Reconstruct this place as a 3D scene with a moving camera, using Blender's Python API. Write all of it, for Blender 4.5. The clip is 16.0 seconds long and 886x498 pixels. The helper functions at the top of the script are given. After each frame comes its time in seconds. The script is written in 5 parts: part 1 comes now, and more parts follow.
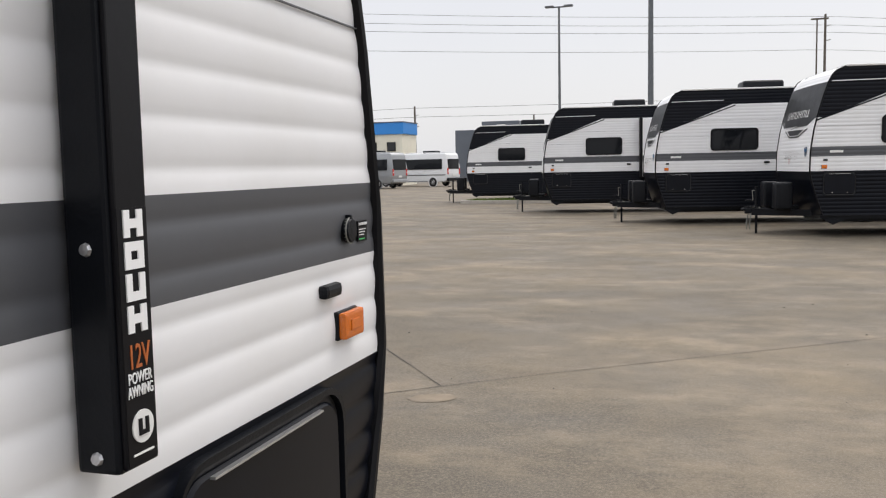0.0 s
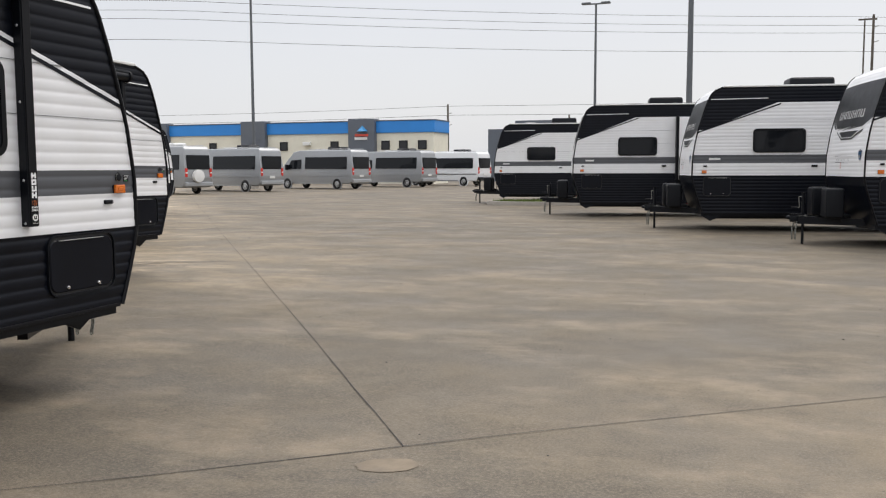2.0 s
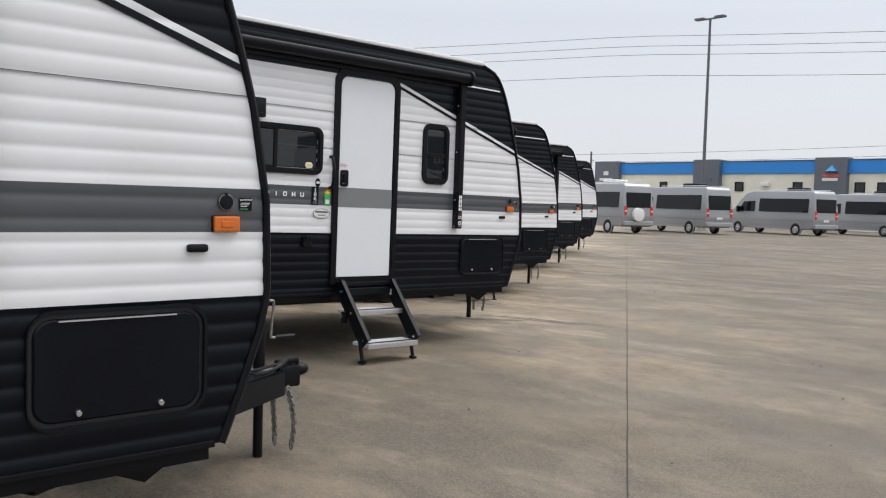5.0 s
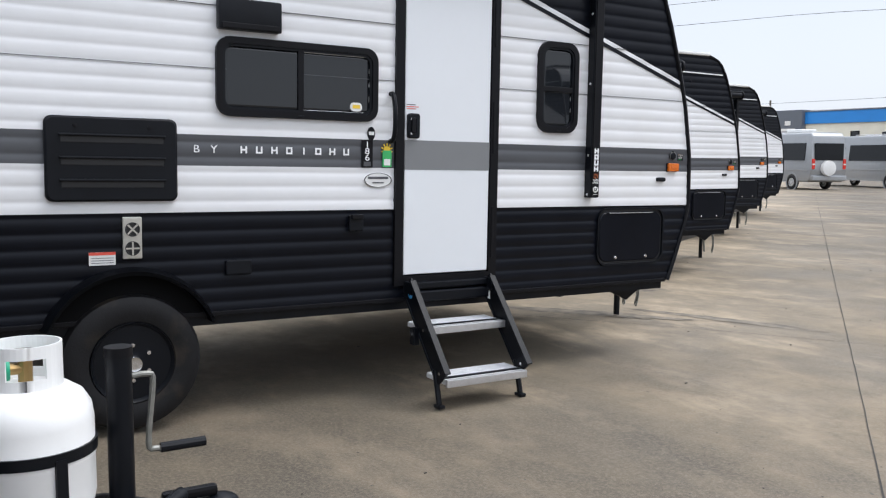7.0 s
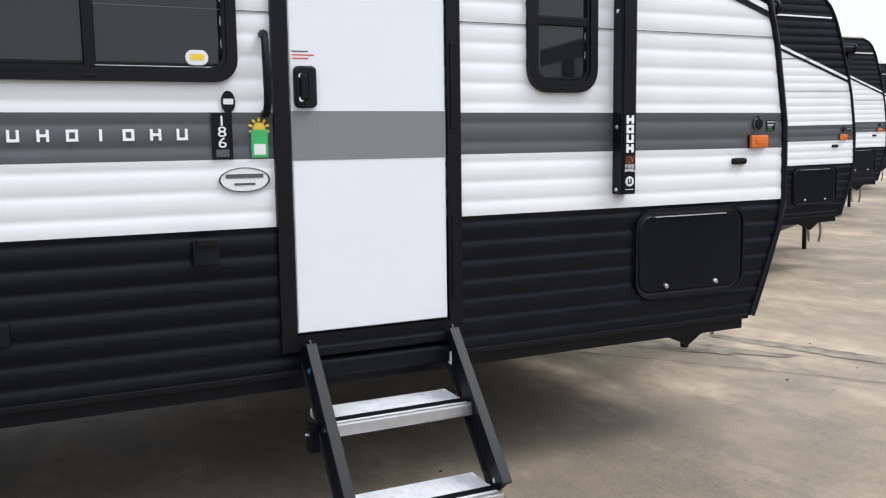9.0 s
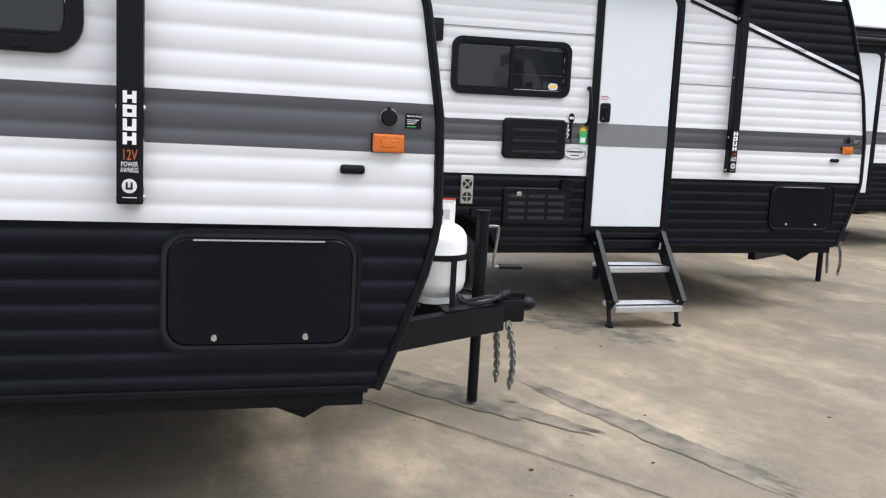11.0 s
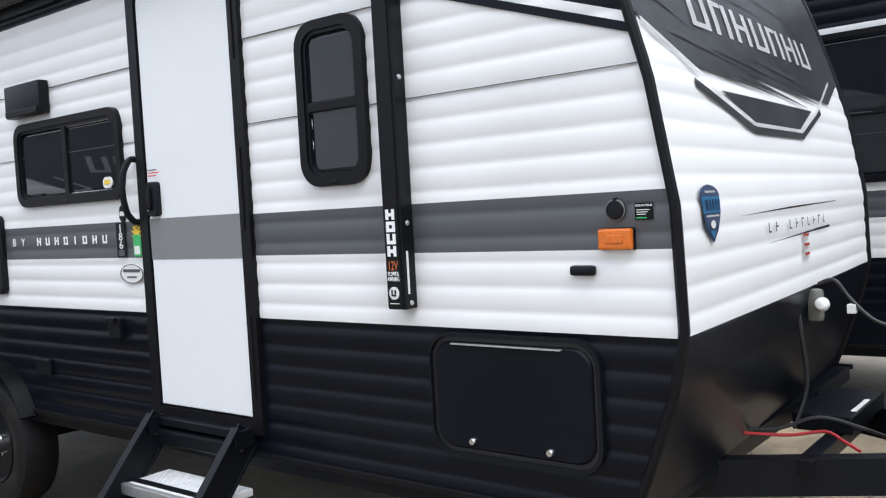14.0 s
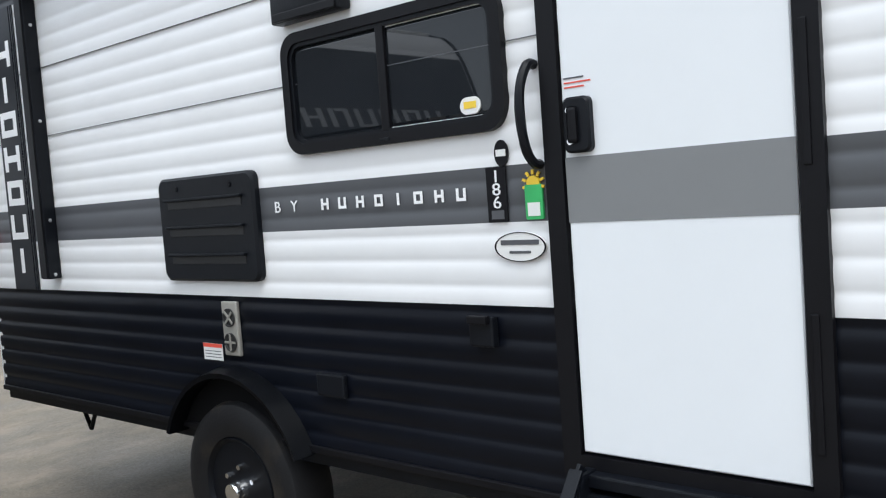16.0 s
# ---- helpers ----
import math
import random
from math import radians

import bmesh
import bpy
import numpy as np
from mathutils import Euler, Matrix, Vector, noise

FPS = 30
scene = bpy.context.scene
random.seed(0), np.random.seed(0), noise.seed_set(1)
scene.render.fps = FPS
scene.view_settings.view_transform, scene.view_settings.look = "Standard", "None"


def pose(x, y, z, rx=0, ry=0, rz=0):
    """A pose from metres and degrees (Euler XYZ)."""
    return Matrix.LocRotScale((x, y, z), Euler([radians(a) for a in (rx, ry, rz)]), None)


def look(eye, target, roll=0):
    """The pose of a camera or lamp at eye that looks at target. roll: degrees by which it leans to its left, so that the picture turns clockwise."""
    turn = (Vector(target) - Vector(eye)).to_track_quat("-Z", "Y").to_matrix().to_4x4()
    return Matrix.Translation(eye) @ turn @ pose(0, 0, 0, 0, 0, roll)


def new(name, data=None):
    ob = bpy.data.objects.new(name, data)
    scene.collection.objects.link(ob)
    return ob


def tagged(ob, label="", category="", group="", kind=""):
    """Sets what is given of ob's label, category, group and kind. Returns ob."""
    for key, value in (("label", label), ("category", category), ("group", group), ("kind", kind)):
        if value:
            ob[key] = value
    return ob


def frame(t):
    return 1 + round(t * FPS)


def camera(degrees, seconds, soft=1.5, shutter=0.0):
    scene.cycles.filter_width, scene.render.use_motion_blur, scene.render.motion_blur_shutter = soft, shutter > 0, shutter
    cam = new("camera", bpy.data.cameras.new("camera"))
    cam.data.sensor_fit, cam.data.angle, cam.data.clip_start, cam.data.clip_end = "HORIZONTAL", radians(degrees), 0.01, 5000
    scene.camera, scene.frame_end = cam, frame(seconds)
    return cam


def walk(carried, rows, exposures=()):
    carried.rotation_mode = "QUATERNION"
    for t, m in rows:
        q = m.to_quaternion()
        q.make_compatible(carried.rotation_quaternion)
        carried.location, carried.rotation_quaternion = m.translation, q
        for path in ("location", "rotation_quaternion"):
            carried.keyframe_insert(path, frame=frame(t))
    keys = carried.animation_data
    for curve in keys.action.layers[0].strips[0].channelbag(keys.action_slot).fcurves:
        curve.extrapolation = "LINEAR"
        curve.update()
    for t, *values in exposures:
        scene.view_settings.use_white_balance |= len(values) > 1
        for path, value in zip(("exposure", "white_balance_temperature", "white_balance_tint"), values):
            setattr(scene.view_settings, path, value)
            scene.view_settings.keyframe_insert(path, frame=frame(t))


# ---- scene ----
cam = camera(53.2, 16.0, soft=1.2)
PATH = [
    (0, (0.000, 0.000, 1.500), (-0.592, 1.902, 1.318), -1.15),
    (0.5, (-0.199, 0.024, 1.503), (-0.428, 2.004, 1.336), 3.11),
    (1, (-0.130, 0.307, 1.478), (-0.555, 2.255, 1.314), -0.79),
    (1.5, (0.010, 0.805, 1.457), (-0.515, 2.723, 1.251), 1.03),
    (2, (-0.074, 1.458, 1.479), (-0.738, 3.335, 1.296), -0.20),
    (2.5, (-0.079, 2.064, 1.472), (-1.025, 3.821, 1.337), 0.90),
    (3, (-0.249, 2.654, 1.475), (-1.330, 4.330, 1.330), 0.80),
    (3.5, (-0.424, 3.302, 1.458), (-1.618, 4.899, 1.305), 1.20),
    (4, (-0.678, 3.872, 1.452), (-1.999, 5.368, 1.322), 2.20),
    (6.5, (-2.654, 6.539, 1.432), (-4.307, 7.652, 1.266), 0.00),
    (7, (-3.199, 6.983, 1.445), (-4.904, 8.007, 1.239), 0.40),
    (7.5, (-3.659, 7.386, 1.488), (-5.420, 8.314, 1.294), -1.00),
    (8, (-4.062, 7.790, 1.487), (-5.894, 8.576, 1.331), -1.80),
    (8.5, (-4.462, 8.143, 1.470), (-6.306, 8.896, 1.282), -2.60),
    (9, (-4.718, 8.618, 1.446), (-6.517, 9.455, 1.192), -1.40),
    (9.5, (-4.835, 9.222, 1.428), (-6.573, 10.167, 1.132), 0.93),
    (12, (-5.243, 12.149, 1.516), (-7.216, 12.027, 1.214), 2.40),
    (12.5, (-5.416, 12.562, 1.497), (-7.341, 12.090, 1.229), 1.80),
    (13, (-5.576, 12.839, 1.465), (-7.427, 12.103, 1.284), 2.30),
    (13.5, (-5.618, 13.010, 1.481), (-7.301, 11.935, 1.366), -0.90),
    (14, (-5.610, 12.805, 1.482), (-7.167, 11.552, 1.405), -3.70),
    (14.5, (-5.626, 12.366, 1.489), (-7.152, 11.074, 1.464), -5.40),
    (15, (-5.705, 11.849, 1.468), (-7.221, 10.544, 1.459), -4.70),
    (15.5, (-5.722, 11.309, 1.472), (-7.231, 9.996, 1.451), -3.90),
    (16, (-5.780, 10.761, 1.466), (-7.282, 9.445, 1.351), -4.70),
]
EXPOSURES = [(0.0, 0.04, 6750, 11), (1.0, 0.08, 6800, 11), (2.5, -0.05, 6650, 10), (4.0, -0.06, 6600, 10), (6.5, 0.12, 6230, 10), (8.0, 0.36, 6120, 10), (9.5, 0.40, 6270, 10), (12.0, 0.36, 6190, 9), (14.5, 0.38, 6130, 8), (16.0, 0.40, 6100, 6)]
walk(cam, [(t, look(e, g, r)) for t, e, g, r in PATH], EXPOSURES)


# ---- world, sun, exposure ----
world = bpy.data.worlds.new("overcast_sky")
scene.world = world
world.use_nodes = True
wn, wl = world.node_tree.nodes, world.node_tree.links
wn.clear()
w_out, w_bg = wn.new("ShaderNodeOutputWorld"), wn.new("ShaderNodeBackground")
w_sky = wn.new("ShaderNodeTexSky")
w_sky.sky_type, w_sky.sun_disc = "NISHITA", False
w_sky.sun_elevation, w_sky.sun_rotation, w_sky.dust_density = radians(58), radians(32), 4.0
w_co, w_sep, w_ramp = wn.new("ShaderNodeTexCoord"), wn.new("ShaderNodeSeparateXYZ"), wn.new("ShaderNodeValToRGB")
w_ramp.color_ramp.elements[0].position, w_ramp.color_ramp.elements[0].color = 0.0, (0.74, 0.765, 0.81, 1)
w_ramp.color_ramp.elements[1].position, w_ramp.color_ramp.elements[1].color = 1.0, (1.9, 1.95, 2.05, 1)
mid = w_ramp.color_ramp.elements.new(0.2)
mid.color = (0.68, 0.70, 0.75, 1)
w_noise = wn.new("ShaderNodeTexNoise")
w_noise.inputs["Scale"].default_value, w_noise.inputs["Detail"].default_value = 2.2, 3.0
w_cloud = wn.new("ShaderNodeMapRange")
w_cloud.inputs["To Min"].default_value, w_cloud.inputs["To Max"].default_value = 0.93, 1.07
w_mul = wn.new("ShaderNodeVectorMath")
w_mul.operation = "SCALE"
w_mix = wn.new("ShaderNodeMix")
w_mix.data_type = "RGBA"
w_mix.inputs["Factor"].default_value = 0.03
wl.new(w_co.outputs["Generated"], w_sep.inputs[0])
wl.new(w_co.outputs["Generated"], w_noise.inputs["Vector"])
wl.new(w_noise.outputs["Fac"], w_cloud.inputs["Value"])
wl.new(w_sep.outputs["Z"], w_ramp.inputs["Fac"])
wl.new(w_ramp.outputs["Color"], w_mul.inputs[0])
wl.new(w_cloud.outputs["Result"], w_mul.inputs["Scale"])
wl.new(w_mul.outputs[0], w_mix.inputs["A"])
wl.new(w_sky.outputs["Color"], w_mix.inputs["B"])
wl.new(w_mix.outputs["Result"], w_bg.inputs["Color"])
w_bg.inputs["Strength"].default_value = 1.0
wl.new(w_bg.outputs[0], w_out.inputs[0])

sun = new("sun", bpy.data.lights.new("sun", "SUN"))
sun.data.energy, sun.data.angle, sun.data.color = 1.1, radians(25), (1.0, 0.97, 0.93)
sun.matrix_world = look((14, 22, 42), (0, 0, 0))


# ---- materials ----
def principled(name, color, rough=0.5, metal=0.0, spec=0.5, var=0.08, scale=6.0, bump=0.0, bscale=60.0, coat=0.0, rvar=0.0, dirt=None, dscale=1.5, dlow=0.55, dhigh=0.75):
    """A surface with grain and stains at two scales, in object space."""
    m = bpy.data.materials.new(name)
    m.use_nodes = True
    n, l = m.node_tree.nodes, m.node_tree.links
    p = n["Principled BSDF"]
    p.inputs["Roughness"].default_value, p.inputs["Metallic"].default_value = rough, metal
    p.inputs["Specular IOR Level"].default_value, p.inputs["Coat Weight"].default_value = spec, coat
    co = n.new("ShaderNodeTexCoord")
    a = n.new("ShaderNodeTexNoise")
    a.inputs["Scale"].default_value, a.inputs["Detail"].default_value, a.inputs["Roughness"].default_value = scale, 6.0, 0.65
    l.new(co.outputs["Object"], a.inputs["Vector"])
    r = n.new("ShaderNodeMapRange")
    r.inputs["From Min"].default_value, r.inputs["From Max"].default_value = 0.3, 0.7
    r.inputs["To Min"].default_value, r.inputs["To Max"].default_value = 1 - var, 1 + var
    l.new(a.outputs["Fac"], r.inputs["Value"])
    s = n.new("ShaderNodeVectorMath")
    s.operation = "SCALE"
    s.inputs[0].default_value = color
    l.new(r.outputs["Result"], s.inputs["Scale"])
    last = s.outputs[0]
    if dirt:
        d = n.new("ShaderNodeTexNoise")
        d.inputs["Scale"].default_value, d.inputs["Detail"].default_value = dscale, 8.0
        l.new(co.outputs["Object"], d.inputs["Vector"])
        dr = n.new("ShaderNodeMapRange")
        dr.inputs["From Min"].default_value, dr.inputs["From Max"].default_value = dlow, dhigh
        l.new(d.outputs["Fac"], dr.inputs["Value"])
        mx = n.new("ShaderNodeMix")
        mx.data_type = "RGBA"
        mx.inputs["B"].default_value = (*dirt, 1)
        l.new(dr.outputs["Result"], mx.inputs["Factor"])
        l.new(last, mx.inputs["A"])
        last = mx.outputs["Result"]
    l.new(last, p.inputs["Base Color"])
    if rvar:
        rr = n.new("ShaderNodeMapRange")
        rr.inputs["To Min"].default_value, rr.inputs["To Max"].default_value = rough - rvar, rough + rvar
        l.new(a.outputs["Fac"], rr.inputs["Value"])
        l.new(rr.outputs["Result"], p.inputs["Roughness"])
    if bump:
        b, g = n.new("ShaderNodeBump"), n.new("ShaderNodeTexNoise")
        g.inputs["Scale"].default_value, g.inputs["Detail"].default_value = bscale, 4.0
        l.new(co.outputs["Object"], g.inputs["Vector"])
        l.new(g.outputs["Fac"], b.inputs["Height"])
        b.inputs["Strength"].default_value, b.inputs["Distance"].default_value = bump, 0.004
        l.new(b.outputs[0], p.inputs["Normal"])
    return m


WHITE = principled("white_siding", (0.76, 0.76, 0.765), 0.42, var=0.03, scale=2.0, bump=0.07, bscale=9.0, dirt=(0.70, 0.69, 0.66), dscale=1.2, dlow=0.55, dhigh=0.95)
BLACK = principled("black_siding", (0.004, 0.005, 0.0085), 0.30, var=0.2, scale=3.0, bump=0.06, bscale=9.0, spec=0.17, rvar=0.06)
STRIPE = principled("grey_stripe", (0.075, 0.078, 0.086), 0.42, var=0.05, scale=3.0, bump=0.1, bscale=9.0)
DOORWHITE = principled("door_white", (0.74, 0.76, 0.78), 0.5, var=0.02, scale=1.5)
DOORGREY = principled("door_grey", (0.19, 0.195, 0.20), 0.5, var=0.03, scale=2.0)
TRIM = principled("black_trim", (0.005, 0.005, 0.0065), 0.42, var=0.15, bump=0.05, spec=0.17)
PLASTIC = principled("black_plastic", (0.005, 0.006, 0.0085), 0.40, spec=0.19, var=0.15, bump=0.15, bscale=220.0)
POWDER = principled("black_powder_coat", (0.004, 0.005, 0.0075), 0.38, spec=0.20, var=0.2, bump=0.12, bscale=140.0, dirt=(0.014, 0.013, 0.012), dscale=3.0, dlow=0.6, dhigh=0.9)
RUBBER = principled("tyre_rubber", (0.006, 0.006, 0.007), 0.6, spec=0.3, var=0.25, scale=12.0, bump=0.3, bscale=90.0, dirt=(0.05, 0.039, 0.026), dscale=4.5, dlow=0.54, dhigh=0.8)
GLASS = principled("tinted_glass", (0.012, 0.014, 0.017), 0.02, spec=0.5, var=0.0)
CHROME = principled("chrome", (0.75, 0.75, 0.76), 0.18, metal=1.0, var=0.03)
ALU = principled("brushed_aluminium", (0.62, 0.62, 0.63), 0.42, metal=0.9, var=0.08, scale=30.0, bump=0.1)
GALV = principled("galvanised_steel", (0.24, 0.24, 0.22), 0.5, metal=0.6, var=0.2, scale=25.0)
TREAD = principled("step_tread", (0.66, 0.67, 0.68), 0.6, metal=0.15, var=0.12, scale=20.0, bump=0.3, bscale=150.0)
AMBER = principled("amber_lens", (0.62, 0.14, 0.006), 0.2, var=0.12, scale=120.0, spec=0.7, bump=0.4, bscale=260.0)
RED = principled("red_lens", (0.55, 0.03, 0.02), 0.25, var=0.1)
TANKWHITE = principled("tank_white", (0.80, 0.80, 0.79), 0.35, var=0.03, scale=5.0, dirt=(0.62, 0.60, 0.56), dscale=6.0, dlow=0.6, dhigh=0.95, bump=0.05)
LETTER = principled("white_lettering", (0.82, 0.82, 0.82), 0.45, var=0.02)
LABELWHITE = principled("label_white", (0.72, 0.72, 0.70), 0.5, var=0.03)
ORANGE = principled("orange_lettering", (0.45, 0.12, 0.03), 0.5)
GREEN = principled("green_sticker", (0.05, 0.42, 0.12), 0.45)
YELLOW = principled("yellow_sticker", (0.80, 0.55, 0.04), 0.45)
BLUE = principled("blue_sticker", (0.05, 0.27, 0.55), 0.4)
SHIELD = principled("navy_sticker", (0.010, 0.035, 0.10), 0.4)
VANGLASS = principled("van_glass", (0.006, 0.007, 0.009), 0.06, spec=0.25, var=0.0)
REDPAINT = principled("red_print", (0.65, 0.08, 0.05), 0.5)
BRASS = principled("brass", (0.42, 0.28, 0.12), 0.35, metal=1.0, var=0.1)
STAMPED = principled("stamped_steel", (0.55, 0.53, 0.48), 0.4, metal=0.7, var=0.1, scale=20.0)
# Near-black that puts the shade inside the wheel arch into colour.
WELLSHADE = principled("black_well_shade", (0.003, 0.003, 0.0035), 0.8, spec=0.1)
GREENKNOB = principled("green_connector", (0.02, 0.35, 0.20), 0.45)
REDWIRE = principled("red_cable", (0.32, 0.015, 0.02), 0.5)
GRAPHIC = principled("front_graphic", (0.06, 0.063, 0.07), 0.4, var=0.5, scale=3.0)
SILVER = principled("silver_paint", (0.33, 0.34, 0.35), 0.32, metal=0.45, var=0.04, coat=0.4)
VANWHITE = principled("white_van_paint", (0.72, 0.73, 0.74), 0.35, var=0.03, coat=0.4)
CREAM = principled("cream_stucco", (0.72, 0.69, 0.58), 0.85, var=0.06, scale=0.8, bump=0.3, bscale=8.0)
BLUEPANEL = principled("blue_metal_panel", (0.02, 0.22, 0.62), 0.45, var=0.05, scale=0.6)
GREYPANEL = principled("grey_metal_panel", (0.11, 0.125, 0.15), 0.55, var=0.06, scale=0.7)
STEELPOLE = principled("painted_steel_pole", (0.10, 0.11, 0.12), 0.5, var=0.1)
WOODPOLE = principled("weathered_wood_pole", (0.10, 0.085, 0.07), 0.8, var=0.25, scale=3.0)
KERB = principled("concrete_kerb", (0.36, 0.33, 0.29), 0.9, var=0.12, bump=0.3)
GRASS = principled("grass", (0.10, 0.14, 0.025), 0.9, var=0.4, scale=9.0)
CABLE = principled("black_cable", (0.012, 0.012, 0.013), 0.5)


def concrete_material():
    """Broom-finished concrete: warm and grey patches, stains drawn out across the slabs, fine sand, specks."""
    m = bpy.data.materials.new("worn_concrete")
    m.use_nodes = True
    n, l = m.node_tree.nodes, m.node_tree.links
    p = n["Principled BSDF"]
    co = n.new("ShaderNodeTexCoord")

    def noise_node(scale, detail, rough=0.6, stretch=None, turn=0.0):
        t = n.new("ShaderNodeTexNoise")
        t.inputs["Scale"].default_value, t.inputs["Detail"].default_value, t.inputs["Roughness"].default_value = scale, detail, rough
        mp = n.new("ShaderNodeMapping")
        mp.inputs["Rotation"].default_value = (0, 0, radians(turn))
        mp.inputs["Scale"].default_value = stretch or (1, 1, 1)
        l.new(co.outputs["Object"], mp.inputs["Vector"])
        l.new(mp.outputs[0], t.inputs["Vector"])
        return t.outputs["Fac"]

    def ramp(fac, lo, hi, a=0.0, b=1.0):
        r = n.new("ShaderNodeMapRange")
        r.inputs["From Min"].default_value, r.inputs["From Max"].default_value = lo, hi
        r.inputs["To Min"].default_value, r.inputs["To Max"].default_value = a, b
        l.new(fac, r.inputs["Value"])
        return r.outputs["Result"]

    def mix(fac, a, b):
        x = n.new("ShaderNodeMix")
        x.data_type = "RGBA"
        l.new(fac, x.inputs["Factor"])
        for key, v in (("A", a), ("B", b)):
            if isinstance(v, tuple):
                x.inputs[key].default_value = (*v, 1)
            else:
                l.new(v, x.inputs[key])
        return x.outputs["Result"]

    big = mix(ramp(noise_node(0.22, 5), 0.4, 0.62), (0.100, 0.082, 0.058), (0.182, 0.142, 0.093))
    streak = mix(ramp(noise_node(0.5, 8, 0.62, (0.5, 1.3, 1), -36.7), 0.47, 0.63, 0.0, 0.75), big, (0.072, 0.061, 0.047))
    pale = mix(ramp(noise_node(0.8, 8, 0.68, (0.65, 1.25, 1), -22), 0.50, 0.63, 0.0, 0.72), streak, (0.26, 0.205, 0.14))
    mottled = mix(ramp(noise_node(2.2, 12, 0.78), 0.42, 0.66, 0.0, 0.7), pale, (0.066, 0.055, 0.040))
    sp = n.new("ShaderNodeVectorMath")
    sp.operation = "DOT_PRODUCT"
    sp.inputs[1].default_value = (-0.801, -0.598, 0)
    l.new(co.outputs["Object"], sp.inputs[0])
    wob = n.new("ShaderNodeMath")
    wob.operation = "MULTIPLY_ADD"
    wob.inputs[1].default_value, wob.inputs[2].default_value = 3.5, -1.75
    l.new(noise_node(0.5, 5), wob.inputs[0])
    add = n.new("ShaderNodeMath")
    l.new(sp.outputs["Value"], add.inputs[0])
    l.new(wob.outputs[0], add.inputs[1])
    # Scales the colour up towards the parked row, more so further along the aisle.
    row_tone = n.new("ShaderNodeVectorMath")
    row_tone.operation = "SCALE"
    l.new(mottled, row_tone.inputs[0])
    far = n.new("ShaderNodeVectorMath")
    far.operation = "DOT_PRODUCT"
    far.inputs[1].default_value = (-0.598, 0.801, 0)
    l.new(co.outputs["Object"], far.inputs[0])
    far_add = n.new("ShaderNodeMath")
    l.new(far.outputs["Value"], far_add.inputs[0])
    l.new(wob.outputs[0], far_add.inputs[1])
    both = n.new("ShaderNodeMath")
    both.operation = "MULTIPLY_ADD"
    l.new(ramp(add.outputs[0], -3.5, 0.5), both.inputs[0])
    l.new(ramp(far_add.outputs[0], 11.3, 13.6, 0.0, 1.4), both.inputs[1])
    both.inputs[2].default_value = 0.94
    l.new(both.outputs[0], row_tone.inputs["Scale"])
    mottled = row_tone.outputs[0]
    sand = mix(ramp(noise_node(60, 8, 0.85), 0.46, 0.68, 0.0, 0.75), mottled, (0.26, 0.22, 0.165))
    speck = mix(ramp(noise_node(26, 2, 0.5), 0.73, 0.78, 0.0, 0.8), sand, (0.06, 0.055, 0.05))
    l.new(speck, p.inputs["Base Color"])
    l.new(ramp(noise_node(0.9, 5), 0.3, 0.7, 0.62, 0.88), p.inputs["Roughness"])
    b = n.new("ShaderNodeBump")
    b.inputs["Strength"].default_value, b.inputs["Distance"].default_value = 0.45, 0.009
    l.new(noise_node(45, 6, 0.7), b.inputs["Height"])
    l.new(b.outputs[0], p.inputs["Normal"])
    return m


CONCRETE = concrete_material()
JOINT = principled("joint_sealant", (0.035, 0.03, 0.026), 0.8, var=0.3, scale=15.0)


# ---- mesh helpers ----
def part(name, bm, material, parent=None, label="", smooth=False):
    """Links a bmesh as one mesh object under a thing or a part."""
    bmesh.ops.recalc_face_normals(bm, faces=bm.faces)
    me = bpy.data.meshes.new(name)
    bm.to_mesh(me)
    bm.free()
    for m in (material if isinstance(material, (list, tuple)) else (material,)):
        me.materials.append(m)
    if smooth:
        for f in me.polygons:
            f.use_smooth = True
        me.set_sharp_from_angle(angle=radians(35))
    ob = new(name, me)
    ob.parent = parent
    if label:
        tagged(ob, label)
    return ob


def thing(name, label, category, m=None, group="", kind=""):
    ob = new(name)
    if m is not None:
        ob.matrix_world = m
    return tagged(ob, label, category, group, kind)


def box(bm, x0, x1, y0, y1, z0, z1, bevel=0.0, seg=2):
    r = bmesh.ops.create_cube(bm, size=1.0, matrix=Matrix.Translation(((x0 + x1) / 2, (y0 + y1) / 2, (z0 + z1) / 2)) @ Matrix.Diagonal((abs(x1 - x0), abs(y1 - y0), abs(z1 - z0), 1)))
    if bevel:
        es = {e for v in r["verts"] for e in v.link_edges}
        bmesh.ops.bevel(bm, geom=list(es), offset=bevel, segments=seg, affect="EDGES", profile=0.6)
    return bm


def boxed(x0, x1, y0, y1, z0, z1, bevel=0.0, seg=2):
    return box(bmesh.new(), x0, x1, y0, y1, z0, z1, bevel, seg)


def rod(bm, a, b, r, n=12, r2=None):
    a, b = Vector(a), Vector(b)
    m = Matrix.Translation((a + b) / 2) @ (b - a).to_track_quat("Z", "Y").to_matrix().to_4x4()
    bmesh.ops.create_cone(bm, cap_ends=True, segments=n, radius1=r, radius2=r if r2 is None else r2, depth=(b - a).length, matrix=m)
    return bm


